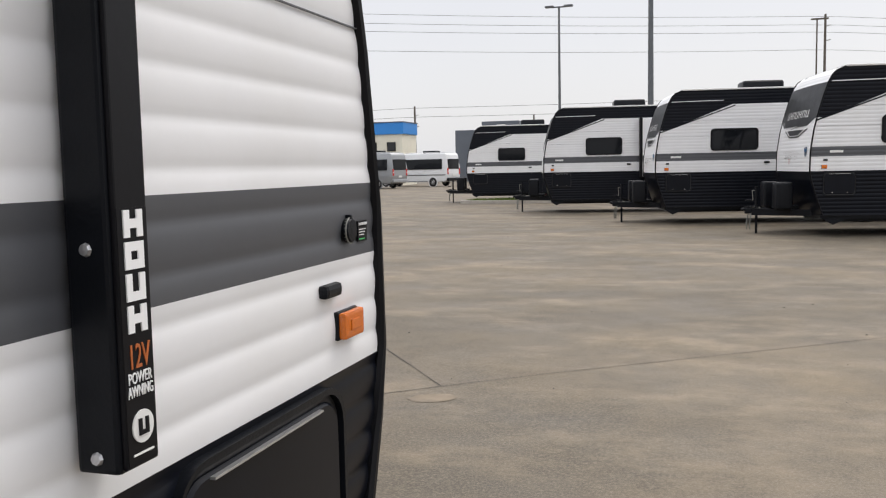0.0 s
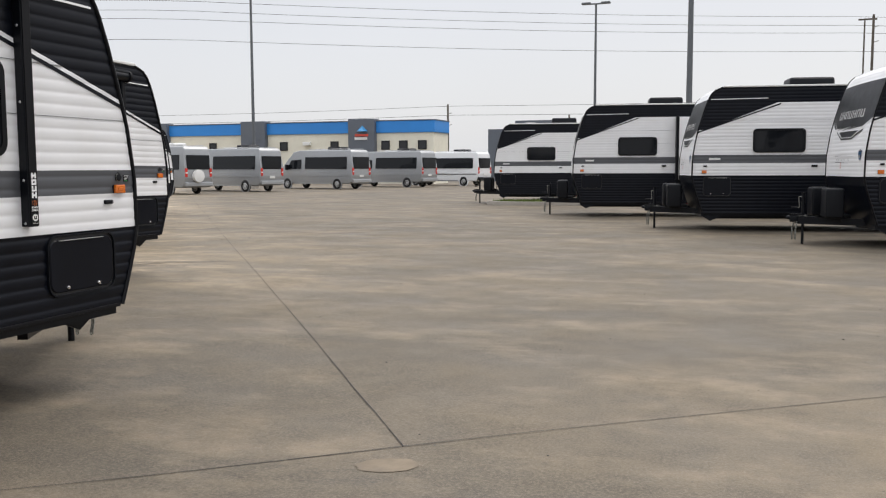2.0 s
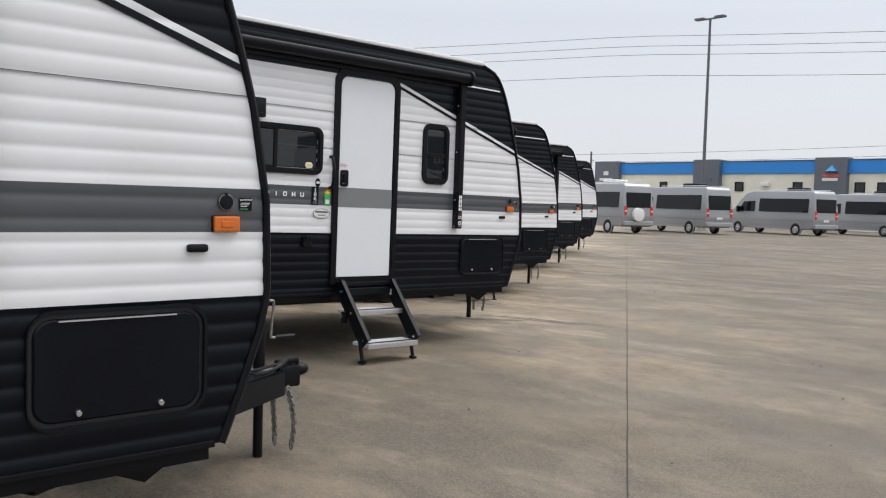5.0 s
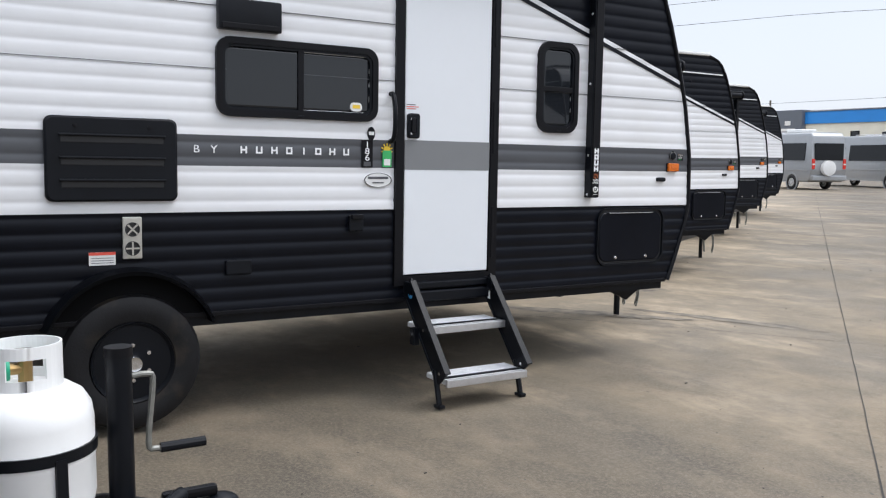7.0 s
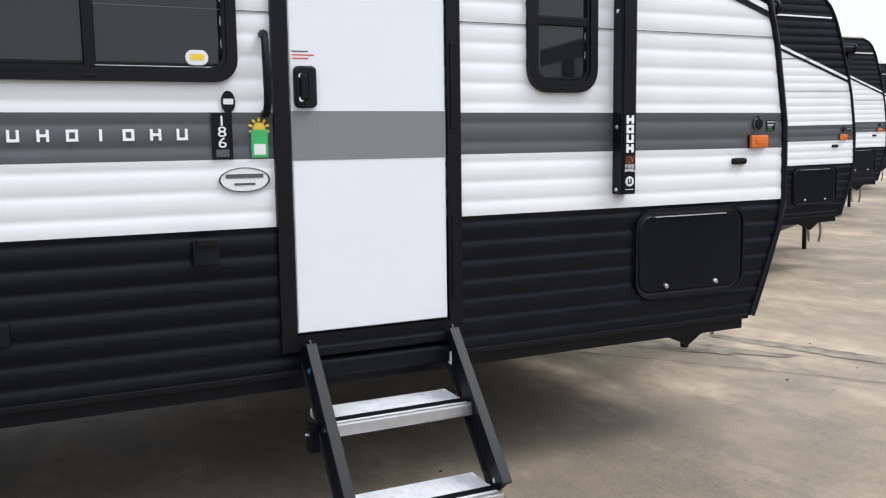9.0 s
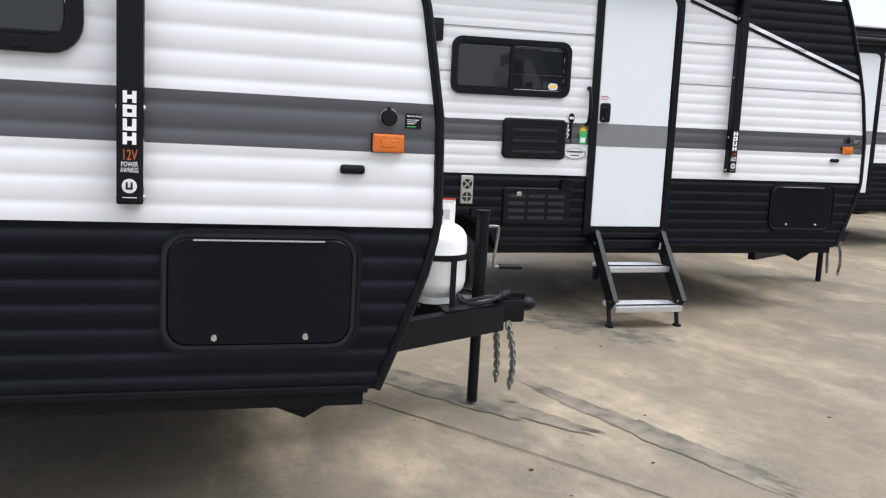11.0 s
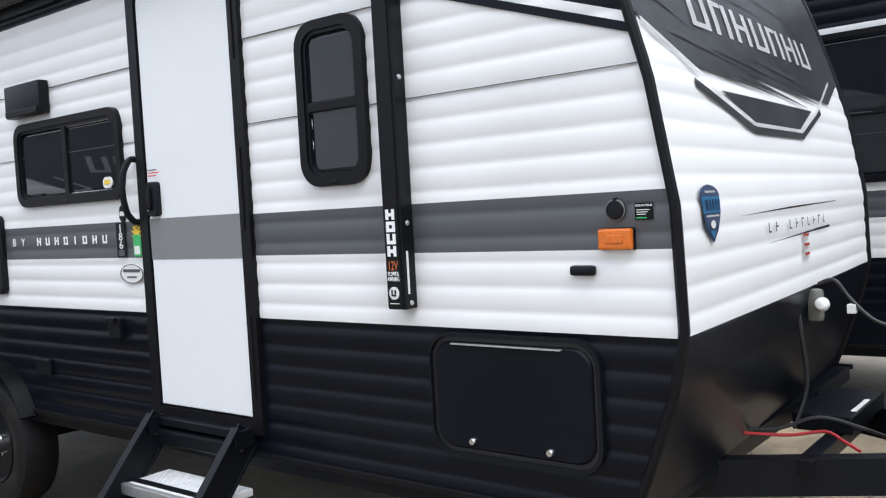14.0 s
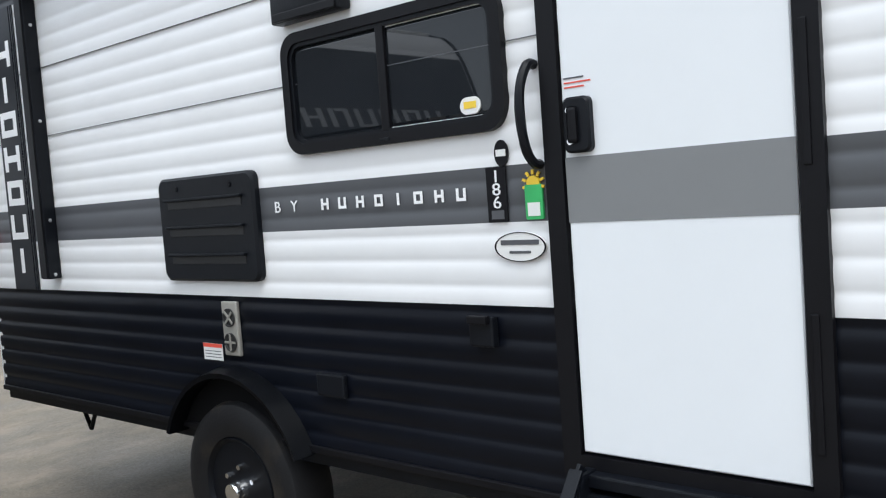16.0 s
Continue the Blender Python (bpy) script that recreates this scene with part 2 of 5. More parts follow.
def tube(bm, pts, r, n=8):
    """A bent tube through points."""
    rings = []
    for i, q in enumerate(pts):
        q = Vector(q)
        t = (Vector(pts[min(i + 1, len(pts) - 1)]) - Vector(pts[max(i - 1, 0)])).normalized()
        u = t.cross(Vector((0.31, 0.17, 0.93))).normalized()
        w = t.cross(u)
        rings.append([bm.verts.new(q + r * (math.cos(k * math.tau / n) * u + math.sin(k * math.tau / n) * w)) for k in range(n)])
    for a, b in zip(rings, rings[1:]):
        for k in range(n):
            bm.faces.new((a[k], a[(k + 1) % n], b[(k + 1) % n], b[k]))
    bm.faces.new(rings[0]), bm.faces.new(rings[-1])
    return bm


def smooth_path(pts, n=6):
    out = []
    for i in range(len(pts) - 1):
        p0, p1, p2, p3 = (Vector(pts[max(0, min(len(pts) - 1, i + k))]) for k in (-1, 0, 1, 2))
        for j in range(n):
            t = j / n
            out.append(0.5 * (2 * p1 + (p2 - p0) * t + (2 * p0 - 5 * p1 + 4 * p2 - p3) * t * t + (3 * p1 - p0 - 3 * p2 + p3) * t ** 3))
    return out + [Vector(pts[-1])]


def rr_outline(y0, y1, z0, z1, r, seg=6):
    """A rounded rectangle's outline in the y-z plane."""
    out = []
    for cy, cz, a0 in ((y1 - r, z1 - r, 0), (y0 + r, z1 - r, 90), (y0 + r, z0 + r, 180), (y1 - r, z0 + r, 270)):
        for k in range(seg + 1):
            a = radians(a0 + 90 * k / seg)
            out.append((cy + r * math.cos(a), cz + r * math.sin(a)))
    return out


def door_outline(y0, y1, z0, z1, r, seg=6):
    """Rounded at the top, square at the sill."""
    top = rr_outline(y0, y1, z0, z1, r, seg)[:2 * (seg + 1)]
    return top + [(y0, z0 + (seg - k) * 0.002) for k in range(seg + 1)] + [(y1, z0 + k * 0.002) for k in range(seg + 1)]


def plate(bm, outline, x0, x1, inset=0.004):
    """A rounded plate in y-z from depth x0 to x1, its outer rim eased."""
    n = len(outline)
    cy, cz = sum(p[0] for p in outline) / n, sum(p[1] for p in outline) / n
    hy, hz = max(abs(p[0] - cy) for p in outline), max(abs(p[1] - cz) for p in outline)
    a = [bm.verts.new((x0, y, z)) for y, z in outline]
    b = [bm.verts.new((x1 - inset * (1 if x1 > x0 else -1), y, z)) for y, z in outline]
    c = [bm.verts.new((x1, cy + (y - cy) * (1 - inset / hy), cz + (z - cz) * (1 - inset / hz))) for y, z in outline]
    for p, q in ((a, b), (b, c)):
        for k in range(n):
            bm.faces.new((p[k], p[(k + 1) % n], q[(k + 1) % n], q[k]))
    bm.faces.new(c), bm.faces.new(a)
    return bm


def rim(bm, outer, inner, x0, x1):
    """A frame between two outlines with the same count of points."""
    n = len(outer)
    v = [[bm.verts.new((x, y, z)) for y, z in o] for o, x in ((outer, x0), (outer, x1), (inner, x1), (inner, x0))]
    for p, q in zip(v, v[1:] + v[:1]):
        for k in range(n):
            bm.faces.new((p[k], p[(k + 1) % n], q[(k + 1) % n], q[k]))
    return bm


def lathe(bm, profile, centre, axis="z", n=24, caps=True):
    """Turns (radius, height) pairs round an axis through centre."""
    c = Vector(centre)
    rings = []
    for r, h in profile:
        ring = []
        for k in range(n):
            a = math.tau * k / n
            q = (r * math.cos(a), r * math.sin(a), h) if axis == "z" else (h, r * math.cos(a), r * math.sin(a))
            ring.append(bm.verts.new(c + Vector(q)))
        rings.append(ring)
    for p, q in zip(rings, rings[1:]):
        for k in range(n):
            bm.faces.new((p[k], p[(k + 1) % n], q[(k + 1) % n], q[k]))
    if caps and profile[0][0] > 1e-4:
        bm.faces.new(rings[0])
    if caps and profile[-1][0] > 1e-4:
        bm.faces.new(rings[-1])
    return bm


SIDE = Matrix(((0, 0, 1, 0), (1, 0, 0, 0), (0, 1, 0, 0), (0, 0, 0, 1)))


def writing(name, words, size, material, parent, y, z, x, face=SIDE, spin=0, wide=1.0, align="LEFT"):
    """Words as a thin mesh: face turns the text plane, (x, y, z) is its start."""
    cu = bpy.data.curves.new(name, "FONT")
    cu.body, cu.size, cu.extrude, cu.align_x = words, size, 0.0008, align
    cu.resolution_u = 3
    tmp = bpy.data.objects.new(name, cu)
    scene.collection.objects.link(tmp)
    me = bpy.data.meshes.new_from_object(tmp.evaluated_get(bpy.context.evaluated_depsgraph_get()))
    bpy.data.objects.remove(tmp)
    me.transform(Matrix.Translation((x, y, z)) @ face @ pose(0, 0, 0, 0, 0, spin) @ Matrix.Diagonal((wide, 1, 1, 1)))
    me.materials.append(material)
    ob = new(name, me)
    ob.parent = parent
    return ob


def glyph(bm, y0, y1, z0, z1, x, style, w):
    """A plain block sign: 0 hollow box, 1 bar, 2 open box, 3 cross bar."""
    if style == 1:
        box(bm, x, x + 0.002, (y0 + y1 - w) / 2, (y0 + y1 + w) / 2, z0, z1)
        return
    box(bm, x, x + 0.002, y0, y0 + w, z0, z1)
    box(bm, x, x + 0.002, y1 - w, y1, z0, z1)
    if style in (0, 2):
        box(bm, x, x + 0.002, y0 + w, y1 - w, z0, z0 + w)
    if style == 0:
        box(bm, x, x + 0.002, y0 + w, y1 - w, z1 - w, z1)
    if style == 3:
        box(bm, x, x + 0.002, y0 + w, y1 - w, (z0 + z1 - w) / 2, (z0 + z1 + w) / 2)


# ---- ground ----
ROW = Vector((-0.598, 0.801))     # along the aisle
ACROSS = Vector((-0.801, -0.598))  # towards the parked row
CROSSING = Vector((-1.82, 5.75))


def step01(v, a, b):
    t = max(0.0, min(1.0, (v - a) / (b - a)))
    return t * t * (3 - 2 * t)


def ground_z(x, y):
    q = Vector((x, y)) - CROSSING
    a, s = q.dot(ROW), q.dot(ACROSS)
    near = step01(s, -1.0, 1.5) * (1 - step01(s, 12, 20))
    return near * (-0.03 + 0.06 * step01(a, 0.5, 4.5) - 0.07 * step01(a, 9.0, 12.0) + 0.03 * step01(a, 16, 22))


def build_ground():
    bm = bmesh.new()
    xs = [-2500, -700, -200, -90, -60] + [-40 + i * 1.0 for i in range(56)] + [20, 30, 60, 200, 700, 2500]
    ys = [-2500, -700, -200, -60, -30] + [-15 + i * 1.0 for i in range(66)] + [56, 70, 100, 200, 700, 2500]
    grid = [[bm.verts.new((x, y, ground_z(x, y))) for y in ys] for x in xs]
    for i in range(len(xs) - 1):
        for j in range(len(ys) - 1):
            bm.faces.new((grid[i][j], grid[i + 1][j], grid[i + 1][j + 1], grid[i][j + 1]))
    return tagged(part("ground", bm, CONCRETE, smooth=True), "worn tan and grey concrete lot with stains and sawn joints", "ground", kind="structure")


build_ground()


def joint(name, a, b, w=0.009):
    bm = bmesh.new()
    a, b = Vector(a), Vector(b)
    d = (b - a).normalized()
    nrm = Vector((-d.y, d.x))
    n = max(2, int((b - a).length / 0.35))
    prev = None
    for i in range(n + 1):
        c = a + (b - a) * i / n + nrm * 0.006 * noise.noise((i * 0.7, a.x, a.y))
        ww = w * (0.75 + 0.5 * noise.noise((i * 0.9, 3.3, b.x)))
        pair = [bm.verts.new((*(c + s * ww * nrm), ground_z(*(c + s * ww * nrm)) + 0.004)) for s in (-0.5, 0.5)]
        if prev:
            bm.faces.new((prev[0], prev[1], pair[1], pair[0]))
        prev = pair
    return tagged(part(name, bm, JOINT), "dark sealed joint between concrete slabs", "joint", kind="structure")


joint("pavement_joint", CROSSING, CROSSING + ROW * 60)
for k in (0, 1):
    c = CROSSING + ROW * (9.4 * k)
    joint("pavement_joint", c + ACROSS * 14, c - ACROSS * 40)
joint("pavement_joint", CROSSING - ACROSS * 9.5 - ROW * 20, CROSSING - ACROSS * 9.5 + ROW * 60)


# ---- travel trailers ----
PROFILE = ((0.56, 2.19), (0.75, 2.265), (0.95, 2.335), (1.10, 2.37), (1.45, 2.36), (1.80, 2.30), (2.05, 2.23), (2.35, 2.13), (2.55, 2.05), (2.68, 1.97), (2.76, 1.87), (2.80, 1.73))


def front_y(z, top=2.80):
    z = z * 2.80 / top
    for (z0, y0), (z1, y1) in zip(PROFILE, PROFILE[1:]):
        if z <= z1:
            return y0 + (y1 - y0) * (z - z0) / (z1 - z0)
    return PROFILE[-1][1]


RIB = 0.0762


def corrugation(z):
    """Depth of the siding: soft bands parted by a shallow rolled groove every 7.6 cm."""
    f = ((z - 1.155) / RIB + 0.5) % 1.0
    return -0.0022 * math.exp(-((f - 0.5) / 0.13) ** 2) + 0.0009 * math.cos((f - 0.04) * math.tau) - 0.001


def diag_y(z):
    """The slanting lower border of the dark corner at the front."""
    return 0.74 + (2.48 - z) * (2.25 - 0.74) / (2.48 - 1.98)


def side_wall(bm, x, rear, top, zs, out=1.0, stripe=(1.34, 1.50), wb=1.10, flat_front=0.0, low=0.56, back=0.0):
    rows = []
    n = int((top - low) / 0.0076)
    levels = sorted(set([low + (top - low) * i / n for i in range(n + 1)] + [wb, stripe[0], stripe[1], 2.50 * zs]))
    for z in levels:
        f = front_y(z, top) - back
        d = max(rear + 0.2, min(diag_y(z / zs) + flat_front, f)) if z / zs > 1.98 else f
        if z >= 2.50 * zs - 1e-6:
            d = rear + 0.001
        xx = x + out * corrugation(z) * (1.5 if z < wb else 1.0)
        rows.append([bm.verts.new((xx, yy, z)) for yy in (rear, d, f)])
    for i, (a, b) in enumerate(zip(rows, rows[1:])):
        zm = (levels[i] + levels[i + 1]) / 2
        mat = 1 if zm < wb else 2 if stripe[0] < zm < stripe[1] else 0
        for k in (0, 1):
            if (a[k + 1].co - a[k].co).length < 2e-3 and (b[k + 1].co - b[k].co).length < 2e-3:
                continue
            fc = bm.faces.new((a[k], a[k + 1], b[k + 1], b[k]))
            fc.material_index = 1 if k == 1 else mat
    return bm


def window(parent, y0, y1, z0, z1, split=None, r=0.07, x=0.0, s=1.0, name="window", glass=None):
    """A black framed window with tinted panes. split: ('y' or 'z', place)."""
    w = part(name, rim(bmesh.new(), rr_outline(y0, y1, z0, z1, r), rr_outline(y0 + 0.035, y1 - 0.035, z0 + 0.035, z1 - 0.035, r * 0.72), x - 0.03 * s, x + 0.022 * s), TRIM, parent, "black framed window with rounded corners", smooth=True)
    part("window_frame", rim(bmesh.new(), rr_outline(y0 + 0.03, y1 - 0.03, z0 + 0.03, z1 - 0.03, r * 0.75), rr_outline(y0 + 0.048, y1 - 0.048, z0 + 0.048, z1 - 0.048, r * 0.6), x - 0.02 * s, x + 0.014 * s), PLASTIC, w)
    if split is None:
        part("pane", plate(bmesh.new(), rr_outline(y0 + 0.04, y1 - 0.04, z0 + 0.04, z1 - 0.04, r * 0.65), x - 0.012 * s, x + 0.006 * s, 0.001), glass or GLASS, w)
    elif split[0] == "y":
        m = split[1]
        part("pane", boxed(x - 0.012 * s, x + 0.005 * s, y0 + 0.042, m, z0 + 0.042, z1 - 0.042, 0.02), GLASS, w)
        part("pane", boxed(x - 0.016 * s, x + 0.003 * s, m, y1 - 0.042, z0 + 0.042, z1 - 0.042, 0.02), GLASS, w)
        part("mullion", boxed(x - 0.012 * s, x + 0.015 * s, m - 0.017, m + 0.017, z0 + 0.04, z1 - 0.04, 0.004), TRIM, w)
    else:
        m = split[1]
        part("pane", boxed(x - 0.012 * s, x + 0.003 * s, y0 + 0.042, y1 - 0.042, z0 + 0.042, m, 0.02), GLASS, w)
        part("pane", boxed(x - 0.012 * s, x + 0.005 * s, y0 + 0.042, y1 - 0.042, m, z1 - 0.042, 0.02), GLASS, w)
        part("mullion", boxed(x - 0.012 * s, x + 0.015 * s, y0 + 0.04, y1 - 0.04, m - 0.017, m + 0.017, 0.004), TRIM, w)
    part("weep_cover", boxed(x + 0.02 * s, x + 0.026 * s, (y0 + y1) / 2 - 0.02, (y0 + y1) / 2 + 0.02, z0 + 0.01, z0 + 0.02, 0.002), PLASTIC, w)
    return w


def wheel(parent, x, y, z, r=0.335, s=1.0):
    w = part("wheel", lathe(bmesh.new(), [(r * 0.60, -0.2 * s), (r * 0.86, -0.21 * s), (r * 0.96, -0.195 * s), (r, -0.165 * s), (r, -0.045 * s), (r * 0.965, -0.015 * s), (r * 0.87, 0.0), (r * 0.72, -0.002 * s), (r * 0.61, -0.012 * s), (r * 0.58, -0.03 * s)], (x, y, z), "x", 40, False), RUBBER, parent, "black trailer tyre dusty on its tread", smooth=True)
    part("rim", lathe(bmesh.new(), [(r * 0.60, -0.025 * s), (r * 0.59, -0.008 * s), (r * 0.55, -0.02 * s), (r * 0.50, -0.085 * s), (r * 0.42, -0.08 * s), (r * 0.34, -0.05 * s), (r * 0.22, -0.035 * s), (r * 0.17, -0.04 * s), (0.0001, -0.04 * s)], (x, y, z), "x", 32), POWDER, w, smooth=True)
    for k in range(8):
        a = math.tau * k / 8
        part("rim_slot", lathe(bmesh.new(), [(0.024, -0.02 * s), (0.024, -0.034 * s), (0.0001, -0.036 * s)], (x - 0.012 * s, y + r * 0.44 * math.cos(a), z + r * 0.44 * math.sin(a)), "x", 10), CABLE, w)
    for k in range(6):
        a = math.tau * (k + 0.5) / 6
        part("lug_nut", rod(bmesh.new(), (x - 0.04 * s, y + r * 0.26 * math.cos(a), z + r * 0.26 * math.sin(a)), (x - 0.012 * s, y + r * 0.26 * math.cos(a), z + r * 0.26 * math.sin(a)), 0.011, 6), CHROME, w)
    part("hub_cap", lathe(bmesh.new(), [(0.041, -0.05 * s), (0.041, 0.02 * s), (0.036, 0.03 * s), (0.027, 0.028 * s), (0.0001, 0.03 * s)], (x, y, z), "x", 20), CHROME, w, "dull chrome hub cap", smooth=True)
    return w


def fender(parent, y, z, r, x, s=1.0, flat=False):
    bm = bmesh.new()
    n, rows = 16, []
    for k in range(n + 1):
        a = radians(22 + (180 - 44) * k / n)
        c, sn = math.cos(a), math.sin(a)
        rows.append([bm.verts.new(q) for q in ((x - 0.2 * s, y + r * c, z + r * sn), (x + 0.075 * s, y + r * c, z + r * sn), (x + 0.08 * s, y + (r + 0.012) * c, z + (r + 0.02) * sn), (x + 0.0 * s, y + (r + 0.035) * c, z + (r + 0.035) * sn))])
    for a, b in zip(rows, rows[1:]):
        for k in range(3):
            bm.faces.new((a[k], a[k + 1], b[k + 1], b[k]))
    bmesh.ops.solidify(bm, geom=bm.faces[:], thickness=0.006)
    return part("fender_skirt", bm, PLASTIC, parent, "black plastic wheel arch", smooth=True)


def steps(parent, y0, y1, top, out, ground):
    """The fold-down entry steps: two stringers, two treads, four feet."""
    st = part("entry_steps", boxed(-0.05, 0.06, y0 - 0.01, y1 + 0.01, top - 0.03, top + 0.005, 0.006), POWDER, parent, "black fold-down entry steps with silver treads")
    zb = ground + 0.17
    for yy in (y0, y1):
        bm = bmesh.new()
        dx, dz = out - 0.03, top - zb
        L = math.hypot(dx, dz)
        box(bm, -0.065, 0.06, -0.006, 0.006, -L / 2, L / 2, 0.003)
        box(bm, 0.055, 0.067, -0.02, 0.02, -L / 2, L / 2 - 0.02, 0.003)
        box(bm, -0.067, -0.055, -0.014, 0.014, -L / 2 + 0.05, L / 2, 0.003)
        ang = math.atan2(dx, dz)
        bmesh.ops.rotate(bm, verts=bm.verts, cent=(0, 0, 0), matrix=Matrix.Rotation(-ang, 3, "Y"))
        bmesh.ops.translate(bm, verts=bm.verts, vec=(0.03 + dx / 2, yy, zb + dz / 2))
        stringer = part("stringer", bm, POWDER, st)
        for f in (0.12, 0.5, 0.94):
            part("bolt", rod(bmesh.new(), (0.03 + dx * f, yy - 0.014, top - dz * f), (0.03 + dx * f, yy + 0.014, top - dz * f), 0.01, 8), CHROME, stringer)
        for xx in (out - 0.09,):
            leg = part("leg", rod(bmesh.new(), (xx, yy, zb + 0.04), (xx + 0.05, yy, ground + 0.02), 0.017, 8), POWDER, st)
            part("foot", boxed(xx + 0.02, xx + 0.085, yy - 0.02, yy + 0.02, ground, ground + 0.02, 0.005), POWDER, leg)
    for f, tz in ((0.45, 0.47), (1.0, 1.0)):
        xx, zz = 0.03 + (out - 0.03) * f, top - (top - zb) * tz
        bm = boxed(xx - 0.20, xx + 0.03, y0 + 0.008, y1 - 0.008, zz - 0.03, zz, 0.006)
        tread = part("tread", bm, TREAD, st, "silver ribbed aluminium tread")
        part("nosing", boxed(xx + 0.012, xx + 0.036, y0 + 0.006, y1 - 0.006, zz - 0.042, zz + 0.004, 0.006), ALU, tread)
        for q in range(14):
            part("tread_rib", boxed(xx - 0.192 + q * 0.0105, xx - 0.187 + q * 0.0105, y0 + 0.012, y1 - 0.012, zz - 0.001, zz + 0.0025), TREAD, tread)
        part("grip_strip", boxed(xx - 0.045, xx - 0.01, y0 + 0.01, y1 - 0.01, zz + 0.001, zz + 0.004), PLASTIC, tread, "black grip strip")
    part("top_bracket", boxed(0.0, 0.11, y0 - 0.016, y0 + 0.016, top - 0.06, top + 0.012, 0.006), POWDER, st)
    part("top_bracket", boxed(0.0, 0.11, y1 - 0.016, y1 + 0.016, top - 0.06, top + 0.012, 0.006), POWDER, st)
    part("cross_bar", boxed(-0.02, 0.07, y0, y1, top - 0.11, top - 0.045, 0.01), POWDER, st)
    foot_lock = part("foot_lock", boxed(0.14, 0.19, y0 - 0.045, y0 - 0.006, top - 0.34, top - 0.24, 0.006), POWDER, st)
    part("lock_pin", rod(bmesh.new(), (0.165, y0 - 0.055, top - 0.28), (0.165, y0 - 0.04, top - 0.28), 0.011, 10), CHROME, foot_lock)
    part("round_label", lathe(bmesh.new(), [(0.024, 0.0), (0.024, 0.001), (0.0001, 0.001)], (0, 0, 0), "z", 16), BLUE, st, "round blue label").matrix_local = Matrix.Translation((0.08, y0 - 0.008, top - 0.06)) @ Matrix.Rotation(radians(90), 4, "X")
    part("caution_label", boxed(0.055, 0.085, y1 - 0.009, y1 - 0.007, top - 0.12, top - 0.05), LABELWHITE, st)
    return st


def awning(parent, ya, yb, z=2.56, foot=1.16, words=True, rear_words=False):
    """A rolled power awning: fabric roll in its housing, two arms with feet."""
    aw = part("awning", rod(bmesh.new(), (0.085, ya - 0.03, z + 0.07), (0.085, yb + 0.03, z + 0.07), 0.055, 20), POWDER, parent, "black rolled power awning along the roof edge", smooth=True)
    part("awning_cover", boxed(-0.02, 0.13, ya - 0.04, yb + 0.04, z + 0.10, z + 0.145, 0.015), POWDER, aw, smooth=True)
    part("valance", boxed(0.005, 0.03, ya + 0.02, yb - 0.02, z - 0.02, z + 0.1, 0.004), PLASTIC, aw)
    bm = bmesh.new()
    for k in range(int((yb - ya) / 0.03)):
        box(bm, 0.032, 0.035, ya + k * 0.03, ya + k * 0.03 + 0.008, z + 0.03, z + 0.038)
    tagged(part("light_strip", bm, LETTER, aw, "strip of small clear light dots"), kind="stuff")
    for yy, front in ((ya, False), (yb, True)):
        arm = part("arm", boxed(0.0, 0.062, yy - 0.037, yy + 0.037, foot, z + 0.13, 0.006), POWDER, aw, "square black awning arm")
        part("arm_channel", boxed(0.061, 0.070, yy - 0.031, yy + 0.031, foot + 0.005, z, 0.003), TRIM, arm)
        part("end_cap", lathe(bmesh.new(), [(0.068, -0.02), (0.075, -0.012), (0.075, 0.012), (0.068, 0.02)], (0, 0, 0), "x", 20), TRIM, arm, smooth=True).matrix_local = Matrix.Translation((0.085, yy + (0.05 if front else -0.05), z + 0.07)) @ Matrix.Rotation(radians(90), 4, "Z")
        for zz in (foot + 0.02, foot + 0.28, foot + 0.75, foot + 1.2):
            for sy in (-1, 1):
                part("rivet", lathe(bmesh.new(), [(0.009, 0.0), (0.007, 0.004), (0.0001, 0.005)], (0, 0, 0), "z", 8), ALU, arm).matrix_local = Matrix.Translation((0.03, yy + sy * 0.037, zz)) @ Matrix.Rotation(radians(-90 * sy), 4, "X")
        if front and words:
            dec = part("arm_decal", boxed(0.0695, 0.0705, yy - 0.029, yy + 0.029, foot + 0.01, foot + 0.33), TRIM, arm, "black decal with white block signs and orange and white words")
            for k, st in enumerate((3, 0, 2, 3)):
                z1 = foot + 0.327 - k * 0.0395
                bm = bmesh.new()
                glyph(bm, yy - 0.0185, yy + 0.0185, z1 - 0.034, z1, 0.0705, st, 0.0115)
                part("block_sign", bm, LETTER, dec)
            writing("decal_word", "12V", 0.044, ORANGE, dec, yy, foot + 0.130, 0.071, align="CENTER", wide=0.62)
            writing("decal_word", "POWER", 0.0205, LETTER, dec, yy, foot + 0.111, 0.071, align="CENTER", wide=0.66)
            writing("decal_word", "AWNING", 0.0205, LETTER, dec, yy, foot + 0.094, 0.071, align="CENTER", wide=0.58)
            part("round_mark", lathe(bmesh.new(), [(0.021, 0.0), (0.021, 0.002), (0.0001, 0.002)], (0.0705, yy, foot + 0.055), "x", 20), LABELWHITE, dec, "round silver mark")
            bm = bmesh.new()
            glyph(bm, yy - 0.01, yy + 0.009, foot + 0.045, foot + 0.066, 0.0725, 2, 0.0055)
            part("mark_sign", bm, TRIM, dec)
            part("small_print", boxed(0.0705, 0.072, yy - 0.02, yy + 0.02, foot + 0.02, foot + 0.0225), LABELWHITE, dec)
            part("side_label", boxed(0.036, 0.045, yy + 0.0365, yy + 0.0385, foot + 0.05, foot + 0.19), LABELWHITE, arm, "thin white label down the arm")
    return aw


